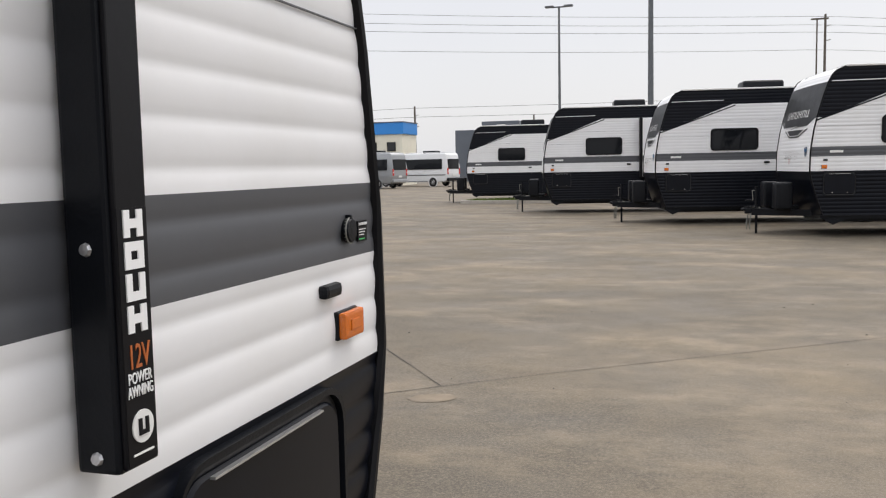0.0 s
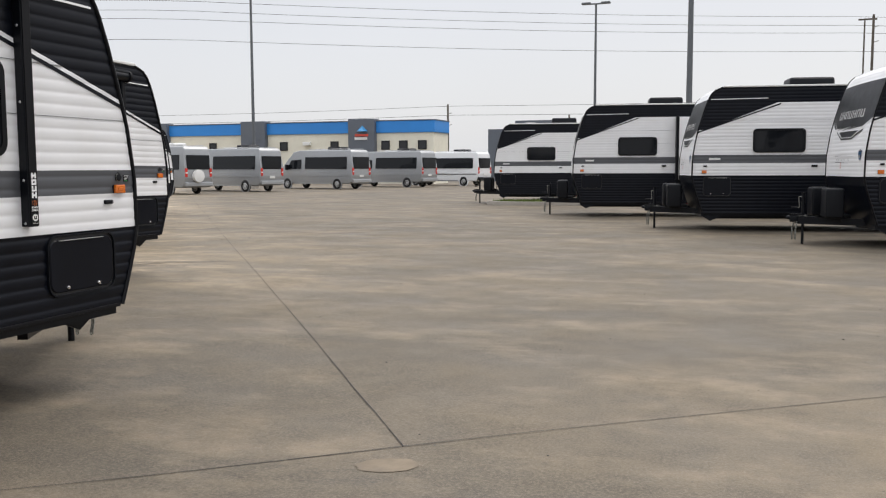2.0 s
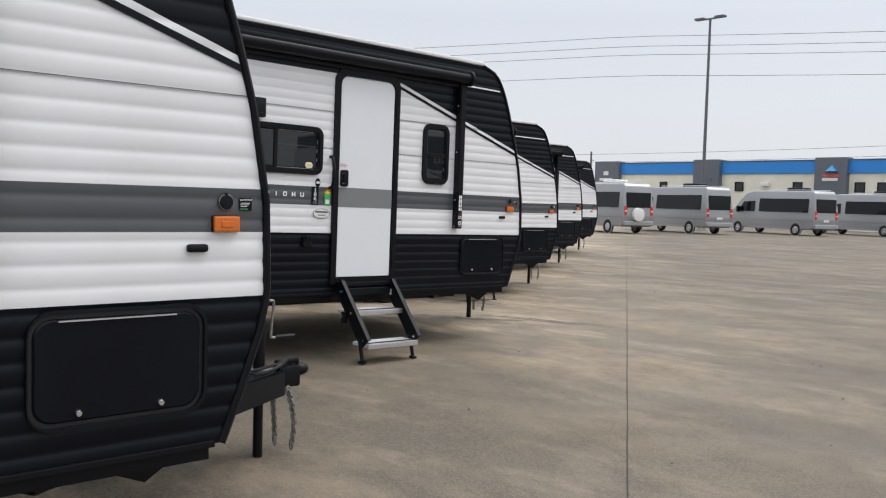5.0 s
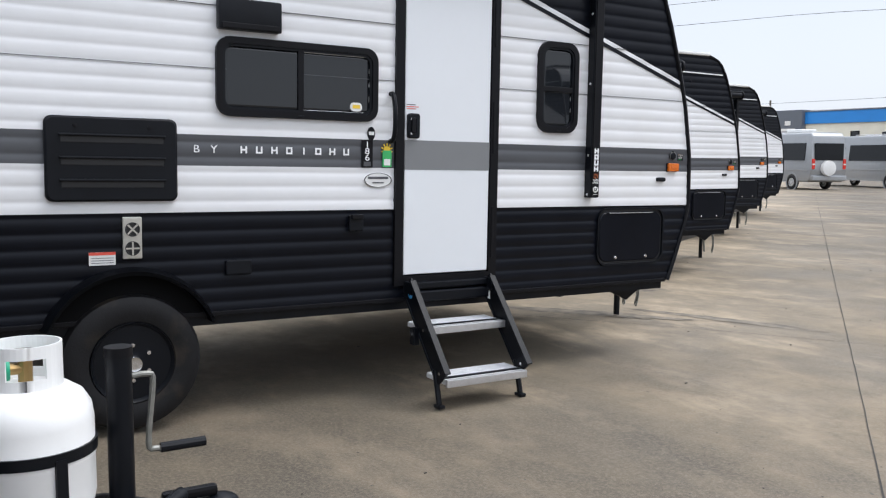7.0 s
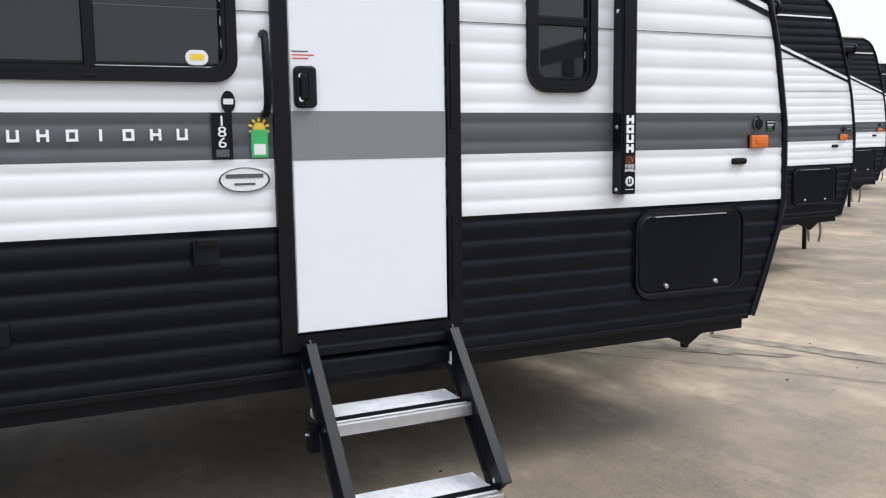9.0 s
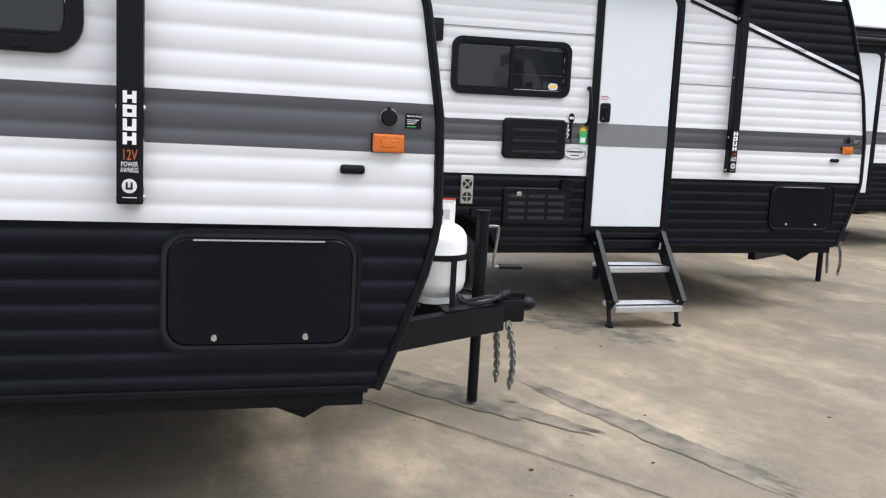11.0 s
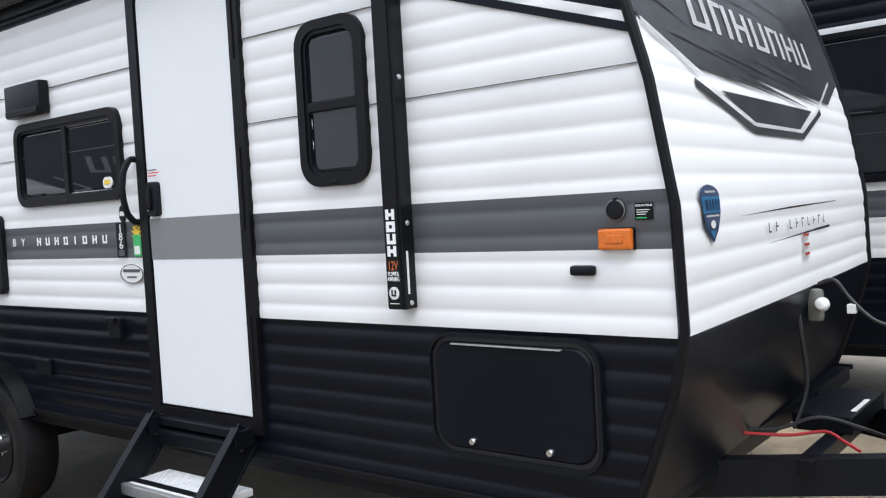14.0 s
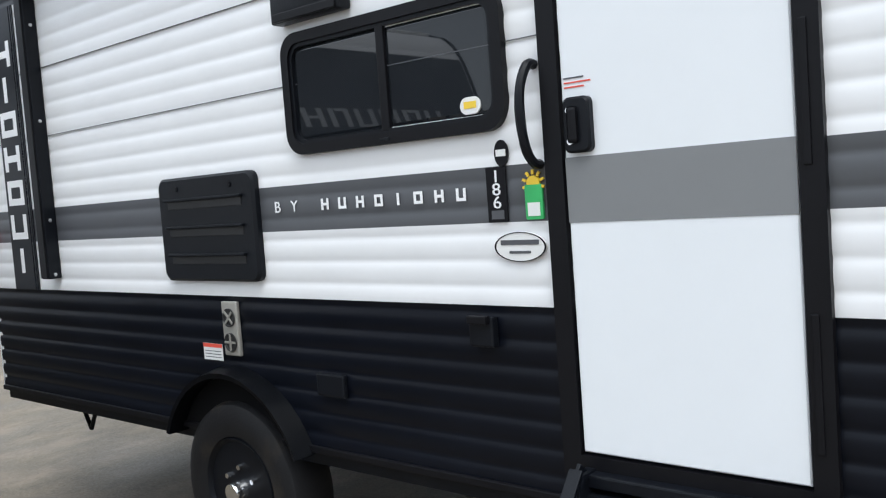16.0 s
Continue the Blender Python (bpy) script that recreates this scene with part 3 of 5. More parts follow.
def banner(parent, y0, y1, ztop=2.50, zlow=1.10):
    """The upright black band with a column of white block signs and two pin lines."""
    b = part("side_banner", boxed(0.002, 0.006, y0, y1 - 0.045, zlow, ztop), BLACK, parent, "upright black band with white block signs")
    part("pin_stripe", boxed(0.002, 0.006, y1 - 0.035, y1 - 0.022, zlow, ztop), BLACK, b)
    part("pin_stripe", boxed(0.002, 0.006, y1 - 0.014, y1 - 0.006, zlow, ztop), BLACK, b)
    w = y1 - 0.045 - y0
    for k, st in enumerate((3, 1, 0, 3, 0, 2, 1)):
        z1 = 2.34 - k * 0.172
        bm = bmesh.new()
        glyph(bm, y0 + 0.12 * w, y1 - 0.045 - 0.12 * w, z1 - 0.125, z1, 0.006, st, 0.034)
        part("block_sign", bm, LETTER, b)
    return b


def gas_tank(m, label, group):
    t = thing("gas_cylinder", label, "gas cylinder", m, group)
    prof = [(0.10, 0.0), (0.105, 0.004), (0.105, 0.035), (0.118, 0.045), (0.145, 0.075), (0.153, 0.11), (0.153, 0.205), (0.1545, 0.208), (0.1545, 0.222), (0.153, 0.225), (0.153, 0.30), (0.148, 0.335), (0.13, 0.365), (0.10, 0.385), (0.06, 0.395), (0.0001, 0.398)]
    part("tank", lathe(bmesh.new(), prof, (0, 0, 0), "z", 40), TANKWHITE, t, "white painted steel cylinder", smooth=True)
    bm = bmesh.new()
    seg = 40
    for k in range(seg):
        a0, a1 = math.tau * k / seg, math.tau * (k + 1) / seg
        gap = k >= 36 or k < 3 or 16 <= k < 23
        for z0, z1 in (((0.37, 0.415), (0.465, 0.495)) if gap else ((0.37, 0.495),)):
            ring = [bm.verts.new((r * math.cos(a), r * math.sin(a), z)) for r in (0.08, 0.085) for a in (a0, a1) for z in (z0, z1)]
            for f in ((0, 1, 3, 2), (4, 5, 7, 6), (1, 3, 7, 5), (0, 2, 6, 4), (0, 1, 5, 4), (2, 3, 7, 6)):
                bm.faces.new([ring[i] for i in f])
    bmesh.ops.remove_doubles(bm, verts=bm.verts, dist=0.0004)
    part("collar", bm, TANKWHITE, t, "white steel guard ring with hand holes", True)
    v = part("valve", rod(rod(bmesh.new(), (0, 0, 0.39), (0, 0, 0.455), 0.017, 10), (0, 0, 0.43), (0.0, -0.06, 0.43), 0.014, 10), BRASS, t)
    part("connector", lathe(bmesh.new(), [(0.026, -0.02), (0.028, 0.0), (0.028, 0.03), (0.02, 0.04)], (0, 0, 0), "x", 14), GREENKNOB, v, "green hose connector", smooth=True).matrix_local = Matrix.Translation((0, -0.055, 0.43)) @ Matrix.Rotation(radians(-90), 4, "Z")
    part("valve_knob", rod(bmesh.new(), (0, 0, 0.455), (0, 0, 0.475), 0.026, 10), TRIM, v)
    part("strap", lathe(bmesh.new(), [(0.1545, 0.222), (0.159, 0.222), (0.159, 0.25), (0.1545, 0.25)], (0, 0, 0), "z", 40), POWDER, t, "black steel hold-down strap", smooth=True)
    for a in (0.35, 0.35 + math.pi):
        part("strap_bar", boxed(0.154, 0.162, -0.014, 0.014, -0.005, 0.235), POWDER, t).matrix_local = Matrix.Rotation(a, 4, "Z")
    part("paper_label", plate(bmesh.new(), rr_outline(-0.03, 0.03, 0.25, 0.30, 0.004), 0.1535, 0.1545, 0.0004), LABELWHITE, t).matrix_local = Matrix.Rotation(radians(-50), 4, "Z")
    part("yellow_tag", boxed(-0.02, 0.03, -0.12, -0.07, 0.384, 0.39, 0.002), YELLOW, t)
    return t


def tongue(parent, cx, zs=1.0):
    """The A-frame with coupler, jack, cover plate, chains and cables."""
    zt, zb = 0.52, 0.39
    fr = part("a_frame", bmesh.new(), POWDER, parent, "black steel A-frame drawbar")
    bm = bmesh.new()
    for s in (-1, 1):
        a, b = Vector((cx + s * 0.95, 1.55, 0)), Vector((cx + s * 0.055, 3.12, 0))
        d = (b - a).normalized()
        nn = Vector((-d.y, d.x, 0)) * 0.032
        vs = [bm.verts.new((*(p + q).xy, z)) for p in (a, b) for q in (-nn, nn) for z in (zb, zt)]
        for f in ((0, 1, 3, 2), (4, 5, 7, 6), (0, 1, 5, 4), (2, 3, 7, 6), (0, 2, 6, 4), (1, 3, 7, 5)):
            bm.faces.new([vs[i] for i in f])
    bmesh.ops.recalc_face_normals(bm, faces=bm.faces)
    bm.to_mesh(fr.data)
    bm.free()
    bm = bmesh.new()
    vs = [bm.verts.new((cx + sx, y, z)) for z in (zt + 0.002, zt + 0.008) for sx, y in ((-0.26, 2.78), (0.26, 2.78), (0.07, 3.14), (-0.07, 3.14))]
    for f in ((0, 1, 2, 3), (4, 5, 6, 7), (0, 1, 5, 4), (1, 2, 6, 5), (2, 3, 7, 6), (3, 0, 4, 7)):
        bm.faces.new([vs[i] for i in f])
    part("cover_plate", bm, POWDER, fr)
    part("battery_tray", boxed(cx - 0.40, cx + 0.12, 2.28, 2.50, zt + 0.004, zt + 0.07, 0.006), POWDER, fr)
    part("cross_beam", boxed(cx - 0.5, cx + 0.5, 2.40, 2.46, zt - 0.06, zt, 0.004), POWDER, fr)
    bm = box(bmesh.new(), cx - 0.05, cx + 0.05, 3.08, 3.26, 0.42, 0.54, 0.02)
    bmesh.ops.create_uvsphere(bm, u_segments=16, v_segments=10, radius=0.042, matrix=Matrix.Translation((cx, 3.28, 0.51)) @ Matrix.Diagonal((1, 1.3, 0.9, 1)))
    co = part("coupler", bm, POWDER, fr, "black ball coupler", smooth=True)
    part("latch", boxed(cx - 0.015, cx + 0.015, 3.12, 3.27, 0.545, 0.575, 0.01), TRIM, co)
    jack = part("tongue_jack", rod(bmesh.new(), (cx, 3.02, 0.40), (cx, 3.02, 0.96), 0.033, 20), POWDER, fr, "black tongue jack with crank", smooth=True)
    part("jack_leg", rod(bmesh.new(), (cx, 3.02, 0.0), (cx, 3.02, 0.42), 0.027, 16), POWDER, jack, smooth=True)
    part("jack_top", rod(bmesh.new(), (cx, 3.02, 0.96), (cx, 3.02, 0.985), 0.036, 20), TRIM, jack, smooth=True)
    part("jack_flange", boxed(cx - 0.07, cx + 0.07, 2.95, 3.09, zt + 0.008, zt + 0.02, 0.004), GALV, jack)
    crank = part("crank", tube(bmesh.new(), smooth_path([(cx, 3.03, 0.90), (cx, 3.09, 0.905), (cx, 3.105, 0.88), (cx, 3.09, 0.72), (cx, 3.11, 0.70), (cx, 3.16, 0.70)], 4), 0.008), GALV, jack, "bare steel crank")
    part("grip", rod(bmesh.new(), (cx, 3.12, 0.70), (cx, 3.24, 0.70), 0.014, 10), PLASTIC, crank, smooth=True)
    for s in (-1, 1):
        ch = part("safety_chain", bmesh.new(), GALV, fr, "galvanised safety chain")
        bm = bmesh.new()
        for k in range(14):
            u = k / 13
            c = Vector((cx + s * (0.06 + 0.02 * math.sin(3 * u)), 3.14 + 0.03 * math.sin(2.2 * u) + (0.03 if s > 0 else 0), 0.41 - 0.31 * u))
            ringpts = []
            for j in range(9):
                a = math.tau * j / 8
                o = Vector((0.014 * math.cos(a), 0, 0.024 * math.sin(a))) if k % 2 else Vector((0, 0.014 * math.cos(a), 0.024 * math.sin(a)))
                ringpts.append(c + o)
            tube(bm, ringpts, 0.006, 6)
        bmesh.ops.recalc_face_normals(bm, faces=bm.faces)
        bm.to_mesh(ch.data)
        bm.free()
        ch.data.materials.append(GALV) if not ch.data.materials else None
    loop = [(cx + 0.02 + 0.11 * math.cos(a), 3.03 + 0.12 * math.sin(a), zt + 0.03 + 0.02 * math.sin(2 * a)) for a in [k * math.tau / 16 for k in range(30)]]
    part("wiring_cable", tube(bmesh.new(), smooth_path(loop + [(cx + 0.10, 3.06, zt + 0.05), (cx + 0.09, 3.09, zt + 0.035)], 2), 0.009, 6), CABLE, fr, "coiled black wiring cable", smooth=True)
    part("cable_plug", rod(bmesh.new(), (cx + 0.09, 3.08, zt + 0.03), (cx + 0.02, 3.17, zt + 0.05), 0.02, 12), PLASTIC, fr, smooth=True)
    part("red_wire", tube(bmesh.new(), smooth_path([(cx + 0.55, 2.02, 0.60), (cx + 0.42, 2.2, 0.57), (cx + 0.34, 2.34, 0.56), (cx + 0.30, 2.45, 0.575), (cx + 0.33, 2.52, 0.555), (cx + 0.36, 2.58, 0.535)]), 0.006, 6), REDWIRE, fr, smooth=True)
    part("black_wire", tube(bmesh.new(), smooth_path([(cx + 0.52, 2.05, 0.62), (cx + 0.3, 2.25, 0.56), (cx + 0.2, 2.4, 0.60), (cx + 0.15, 2.55, 0.56), (cx + 0.22, 2.66, 0.55)]), 0.007, 6), CABLE, fr, smooth=True)
    part("hanging_cable", tube(bmesh.new(), smooth_path([(cx + 0.12, 2.31, 1.04), (cx + 0.13, 2.33, 0.9), (cx + 0.12, 2.34, 0.7), (cx + 0.16, 2.3, 0.54)]), 0.010, 8), CABLE, fr, smooth=True)
    part("stripe_label", boxed(cx - 0.2, cx + 0.02, 2.47, 2.49, zt + 0.0705, zt + 0.0725), LABELWHITE, fr)
    return fr


def trailer(label, m, rear=-3.65, top=2.80, zs=1.0, road=False, door=0.0, amber=(2.19, 1.37), fwin=(0.975, 1.305), arm=1.395, port=1.45, has_banner=-3.11, rear_arm=-2.92, win=(-1.10, -0.18, 1.58, 1.98), vent=(-1.94, -1.32, 1.16, 1.57), furn=-1.545, hub=-1.555, louv=(-1.11, -0.77), number="186", back_win=None, heater=False, with_steps=True, slide=False, hitch=(0.0, 0.06, 0.0), arm_out=0.0, group="parked travel trailers"):
    """A travel trailer: y ahead, the side that is seen at x = 0 facing +x (or -x for the road side), z up from the ground."""
    T = thing("travel_trailer", label, "trailer", None, group)
    s = -1.0 if road else 1.0
    width = 2.44 if road else 2.56
    bulge, skew = (0.06, 0.0) if road else (0.01, 0.12)
    far = -width * s
    wb, st0, st1, fas = 1.10 * zs, 1.34 * zs, 1.50 * zs, 2.50 * zs
    flat = -0.15 if road else 0.0
    low = 0.42 if road else 0.56
    part("side_wall", side_wall(bmesh.new(), 0.0, rear, top, zs, s, (st0, st1), wb, flat, low), (WHITE, BLACK, STRIPE), T, "white corrugated siding with grey stripe and black skirt", smooth=True)
    part("side_wall", side_wall(bmesh.new(), far, rear, top, zs, -s, (st0, st1), wb, flat, low, skew), (WHITE, BLACK, STRIPE), T, "white corrugated siding with grey stripe and black skirt", smooth=True)
    # front cap, bent over the profile
    bm = bmesh.new()
    lv = [low + (top - low) * i / 294 for i in range(295)]
    rows = []
    for z in lv:
        cor = corrugation(z) if z > wb else 0.0
        rows.append([bm.verts.new((far * u, front_y(z, top) + cor + bulge * (1 - (2 * u - 1) ** 2) - skew * u, z)) for u in (0, 0.1, 0.25, 0.5, 0.75, 0.9, 1)])
    for i, (a, b) in enumerate(zip(rows, rows[1:])):
        for k in range(6):
            f = bm.faces.new((a[k], a[k + 1], b[k + 1], b[k]))
            f.material_index = 1 if lv[i] < wb - 0.005 else 0
    cap = part("front_cap", bm, (WHITE, BLACK), T, "white corrugated front over a smooth black lower panel", smooth=True)

    def on_front(u, z, off):
        return Vector((far * u, front_y(z, top) + bulge * (1 - (2 * u - 1) ** 2) - skew * u + off, z))

    def front_patch(name, material, corners, off=0.006, n=10, lab=""):
        """A decal that follows the cap: four corners as (u, z), given round."""
        pm = bmesh.new()
        (u0, z0), (u1, z1), (u2, z2), (u3, z3) = corners
        g = []
        for i in range(n + 1):
            p = i / n
            g.append([pm.verts.new(on_front((u0 + (u1 - u0) * q) * (1 - p) + (u3 + (u2 - u3) * q) * p, (z0 + (z1 - z0) * q) * (1 - p) + (z3 + (z2 - z3) * q) * p, off)) for q in [j / n for j in range(n + 1)]])
        for i in range(n):
            for j in range(n):
                pm.faces.new((g[i][j], g[i + 1][j], g[i + 1][j + 1], g[i][j + 1]))
        bmesh.ops.solidify(pm, geom=pm.faces[:], thickness=0.002)
        return part(name, pm, material, cap, lab, smooth=True)

    k = zs

    def front_band(name, mat, path, h, off=0.009):
        """A line of even height along points (u, z) of the cap."""
        for (ua, za), (ub, zb) in zip(path, path[1:]):
            front_patch(name, mat, ((ua, za * k), (ub, zb * k), (ub, (zb + h) * k), (ua, (za + h) * k)), off, 8)

    def front_shape(name, mat, pts, off, lab=""):
        """A small flat sticker with a free outline of points (u, z)."""
        pm = bmesh.new()
        if name.startswith("shield"):
            pts = [(0.098 + (u - 0.112) * 1.15, z) for u, z in pts]
        pm.faces.new([pm.verts.new(on_front(u, z * k, off)) for u, z in pts])
        bmesh.ops.solidify(pm, geom=pm.faces[:], thickness=0.002)
        return part(name, pm, mat, cap, lab)

    field = ((0.012, 1.985), (0.16, 1.86), (0.5, 1.885), (0.84, 1.86), (0.988, 1.985))
    for i, (p0, p1) in enumerate(zip(field, field[1:])):
        front_patch("front_graphic", GRAPHIC, ((p0[0], p0[1] * k), (p1[0], p1[1] * k), (p1[0], 2.56 * k), (p0[0], 2.56 * k)), 0.005, 14, "dark brushed front graphic")
    # torn dark streaks that sweep below the field, and pale slashes through it
    for u0, z0, u1, z1, h in ((0.19, 1.862, 0.47, 1.835, 0.022), (0.30, 1.872, 0.66, 1.815, 0.026), (0.42, 1.88, 0.76, 1.845, 0.03), (0.55, 1.88, 0.80, 1.868, 0.028)):
        front_patch("front_streak", GRAPHIC, ((u0, z0 * k), (u1, z1 * k), (u1 - 0.01, (z1 + 0.004) * k), (u0, (z0 + h) * k)), 0.005, 6)
    for u0, z0, u1, z1, h in ((0.10, 1.955, 0.40, 1.895, 0.008), (0.24, 1.945, 0.62, 1.885, 0.007), (0.42, 1.955, 0.78, 1.895, 0.009), (0.12, 2.19, 0.60, 2.165, 0.006), (0.40, 2.25, 0.88, 2.2, 0.007), (0.06, 2.06, 0.18, 2.0, 0.008), (0.05, 2.33, 0.55, 2.27, 0.006)):
        front_patch("front_streak", STRIPE, ((u0, z0 * k), (u1, z1 * k), (u1 - 0.02, (z1 + 0.003) * k), (u0 + 0.03, (z0 + h * 2) * k)), 0.008, 6)
    chevron = ((0.135, 1.80), (0.33, 1.675), (0.585, 1.675), (0.75, 1.80))
    front_band("front_chevron", GRAPHIC, chevron, 0.028, 0.005)
    front_patch("front_chevron", GRAPHIC, ((0.34, 1.715 * k), (0.575, 1.715 * k), (0.68, 1.805 * k), (0.225, 1.805 * k)), 0.005, 8, "dark chevron with a white border")
    front_band("front_line", LETTER, ((0.18, 1.80), (0.335, 1.70), (0.58, 1.70), (0.72, 1.805), (0.90, 1.97)), 0.014)
    front_band("front_line", LETTER, ((0.02, 1.962), (0.165, 1.835)), 0.015)
    for i in range(7):
        u = 0.19 + i * 0.088
        for q in ((0.0, 0.018), (0.05, 0.068)):
            front_patch("front_sign", LETTER, ((u + q[0], 2.01 * k), (u + q[1], 2.01 * k), (u + q[1] + 0.006, 2.135 * k), (u + q[0] + 0.006, 2.135 * k)), 0.009, 3)
        zz = (2.01, 2.117, 2.065)[i % 3]
        front_patch("front_sign", LETTER, ((u + 0.018, zz * k), (u + 0.052, zz * k), (u + 0.052, (zz + 0.018) * k), (u + 0.018, (zz + 0.018) * k)), 0.009, 2)
    front_shape("front_line", TRIM, ((0.19, 1.405), (0.72, 1.419), (0.715, 1.422), (0.42, 1.418)), 0.008)
    front_shape("front_line", TRIM, ((0.29, 1.302), (0.66, 1.316), (0.655, 1.326), (0.46, 1.314)), 0.008)
    for i in range(10):
        if i != 2:
            u = 0.31 + i * 0.034
            front_patch("front_print", TRIM, ((u, 1.338 * k), (u + 0.004, 1.338 * k), (u + 0.004, 1.372 * k), (u, 1.372 * k)), 0.008, 2)
            zz = (1.338, 1.353, 1.367)[i % 3]
            front_patch("front_print", TRIM, ((u + 0.004, zz * k), (u + 0.013, zz * k), (u + 0.013, (zz + 0.005) * k), (u + 0.004, (zz + 0.005) * k)), 0.008, 2)
    half = ((0.0, 1.507), (0.012, 1.503), (0.022, 1.494), (0.027, 1.48), (0.025, 1.45), (0.024, 1.42), (0.016, 1.375), (0.0, 1.338))
    mirror = lambda f, lo, hi: [(0.112 + u * f, z) for u, z in half if lo <= z <= hi] + [(0.112 - u * f, z) for u, z in reversed(half) if lo <= z <= hi and u > 0]
    front_shape("shield_sticker", SHIELD, mirror(1.0, 1.3, 1.6), 0.008, "dark blue shield sticker with a light blue band")
    front_shape("shield_band", BLUE, [(0.088, 1.425), (0.136, 1.425), (0.137, 1.472), (0.087, 1.472)], 0.0095)
    for i, (u, w, h) in enumerate(((0.094, 0.007, 0.03), (0.105, 0.004, 0.03), (0.113, 0.004, 0.03), (0.122, 0.004, 0.03), (0.13, 0.003, 0.03))):
        front_shape("shield_sign", SHIELD, [(u, 1.433), (u + w, 1.433), (u + w, 1.433 + h), (u, 1.433 + h)], 0.0105)
    front_shape("shield_mark", LABELWHITE, [(0.112 + 0.007 * math.cos(math.tau * q / 12), 1.392 + 0.012 * math.sin(math.tau * q / 12)) for q in range(12)], 0.0105)
    front_shape("shield_print", LABELWHITE, [(0.094, 1.414), (0.130, 1.414), (0.130, 1.419), (0.094, 1.419)], 0.0105)
    front_shape("shield_print", LABELWHITE, [(0.098, 1.483), (0.127, 1.483), (0.127, 1.489), (0.098, 1.489)], 0.0105)
    front_shape("shield_tip", BLUE, [(0.104, 1.374), (0.120, 1.374), (0.112, 1.35)], 0.0095)
    for i in range(3):
        z0 = 1.212 + i * 0.036
        front_patch("warning_label", LABELWHITE, ((0.483, z0 * k), (0.513, z0 * k), (0.513, (z0 + 0.026) * k), (0.483, (z0 + 0.026) * k)), 0.008, 2)
        front_patch("warning_print", REDPAINT, ((0.483, (z0 + 0.016) * k), (0.513, (z0 + 0.016) * k), (0.513, (z0 + 0.026) * k), (0.483, (z0 + 0.026) * k)), 0.0105, 2)
    # closing walls, roof, belly, edge trim
    part("rear_wall", boxed(min(0, far) + 0.004, max(0, far) - 0.004, rear - 0.02, rear + 0.02, low, top - 0.01), WHITE, T)
    part("roof", boxed(min(0, far) - 0.03, max(0, far) + 0.03, rear - 0.03, 1.72, top - 0.005, top + 0.035, 0.014), LABELWHITE, T, "white rubber roof")
    part("belly", boxed(min(0, far) + 0.02, max(0, far) - 0.02, rear, 2.15, low - 0.06, low + 0.005), POWDER, T)
    for xx in (far * 0.2, far * 0.8):
        part("chassis_rail", boxed(xx - 0.03, xx + 0.03, rear - 0.06, 1.9, low - 0.14, low - 0.06, 0.004), POWDER, T)
    part("bumper", boxed(min(0, far) + 0.25, max(0, far) - 0.25, rear - 0.2, rear - 0.1, 0.46 * zs, 0.56 * zs, 0.01), POWDER, T)
    for xx in (0.0, far):
        pts = [Vector((xx, front_y(low + (top - low) * i / 40, top) - (skew if xx else 0.0), low + (top - low) * i / 40)) for i in range(41)]
        part("edge_trim", tube(bmesh.new(), pts, 0.016, 8), TRIM, T, smooth=True)
        part("bottom_trim", boxed(xx - 0.012, xx + 0.012, rear, 2.16, low - 0.01, low + 0.015, 0.004), TRIM, T)
        for i in (0, 1):
            part("seam_strip", boxed(xx - 0.002, xx + 0.004 * (s if xx == 0 else -s), rear, front_y((1.84 + i * 0.32) * zs, top) if i == 0 else diag_y(1.84 + i * 0.32), (1.84 + i * 0.32) * zs, (1.8425 + i * 0.32) * zs), STRIPE, T)
    # slanting pin line under the dark corner
    ox = 0.004 * s

    def side_band(name, mat, a, b, h, x=ox):
        bm = bmesh.new()
        v = [bm.verts.new((xx, yy, zz)) for xx in (0.0, x) for yy, zz in ((a[0], a[1] * zs), (b[0], b[1] * zs), (b[0], (b[1] + h) * zs), (a[0], (a[1] + h) * zs))]
        for f in ((0, 1, 2, 3), (4, 5, 6, 7), (0, 1, 5, 4), (1, 2, 6, 5), (2, 3, 7, 6), (3, 0, 4, 7)):
            bm.faces.new([v[i] for i in f])
        return part(name, bm, mat, T)

    side_band("pin_line", BLACK, (0.62 + flat, 2.46), (2.25, 1.925), 0.026)
    side_band("pin_line", LETTER, (0.9 + flat, 2.575), (1.98, 2.562), 0.014, 0.008 * s)
    sx = lambda a, b: (min(a * s, b * s), max(a * s, b * s))
    # side gear near the nose
    ay, az = amber
    am = part("marker_lamp", boxed(*sx(-0.005, 0.008), ay - 0.053, ay + 0.053, (az - 0.031) * zs, (az + 0.031) * zs, 0.005), PLASTIC, T)
    part("lens", boxed(*sx(0.006, 0.024), ay - 0.051, ay + 0.051, (az - 0.029) * zs, (az + 0.029) * zs, 0.007), AMBER, am, "amber ribbed lens")
    part("lens_rib", boxed(*sx(0.022, 0.027), ay - 0.025, ay + 0.025, (az - 0.012) * zs, (az + 0.012) * zs, 0.003), AMBER, am)
    part("speaker_pill", boxed(*sx(-0.004, 0.02), 2.04, 2.12, 1.268 * zs, 1.298 * zs, 0.011), PLASTIC, T)
    hatch = part("baggage_door", rim(bmesh.new(), rr_outline(1.503, 2.122, 0.69 * zs, 1.087 * zs, 0.085), rr_outline(1.508, 2.109, 0.703 * zs, 1.074 * zs, 0.074), *sx(-0.01, 0.016)), PLASTIC, T, "black baggage door with rounded corners", smooth=True)
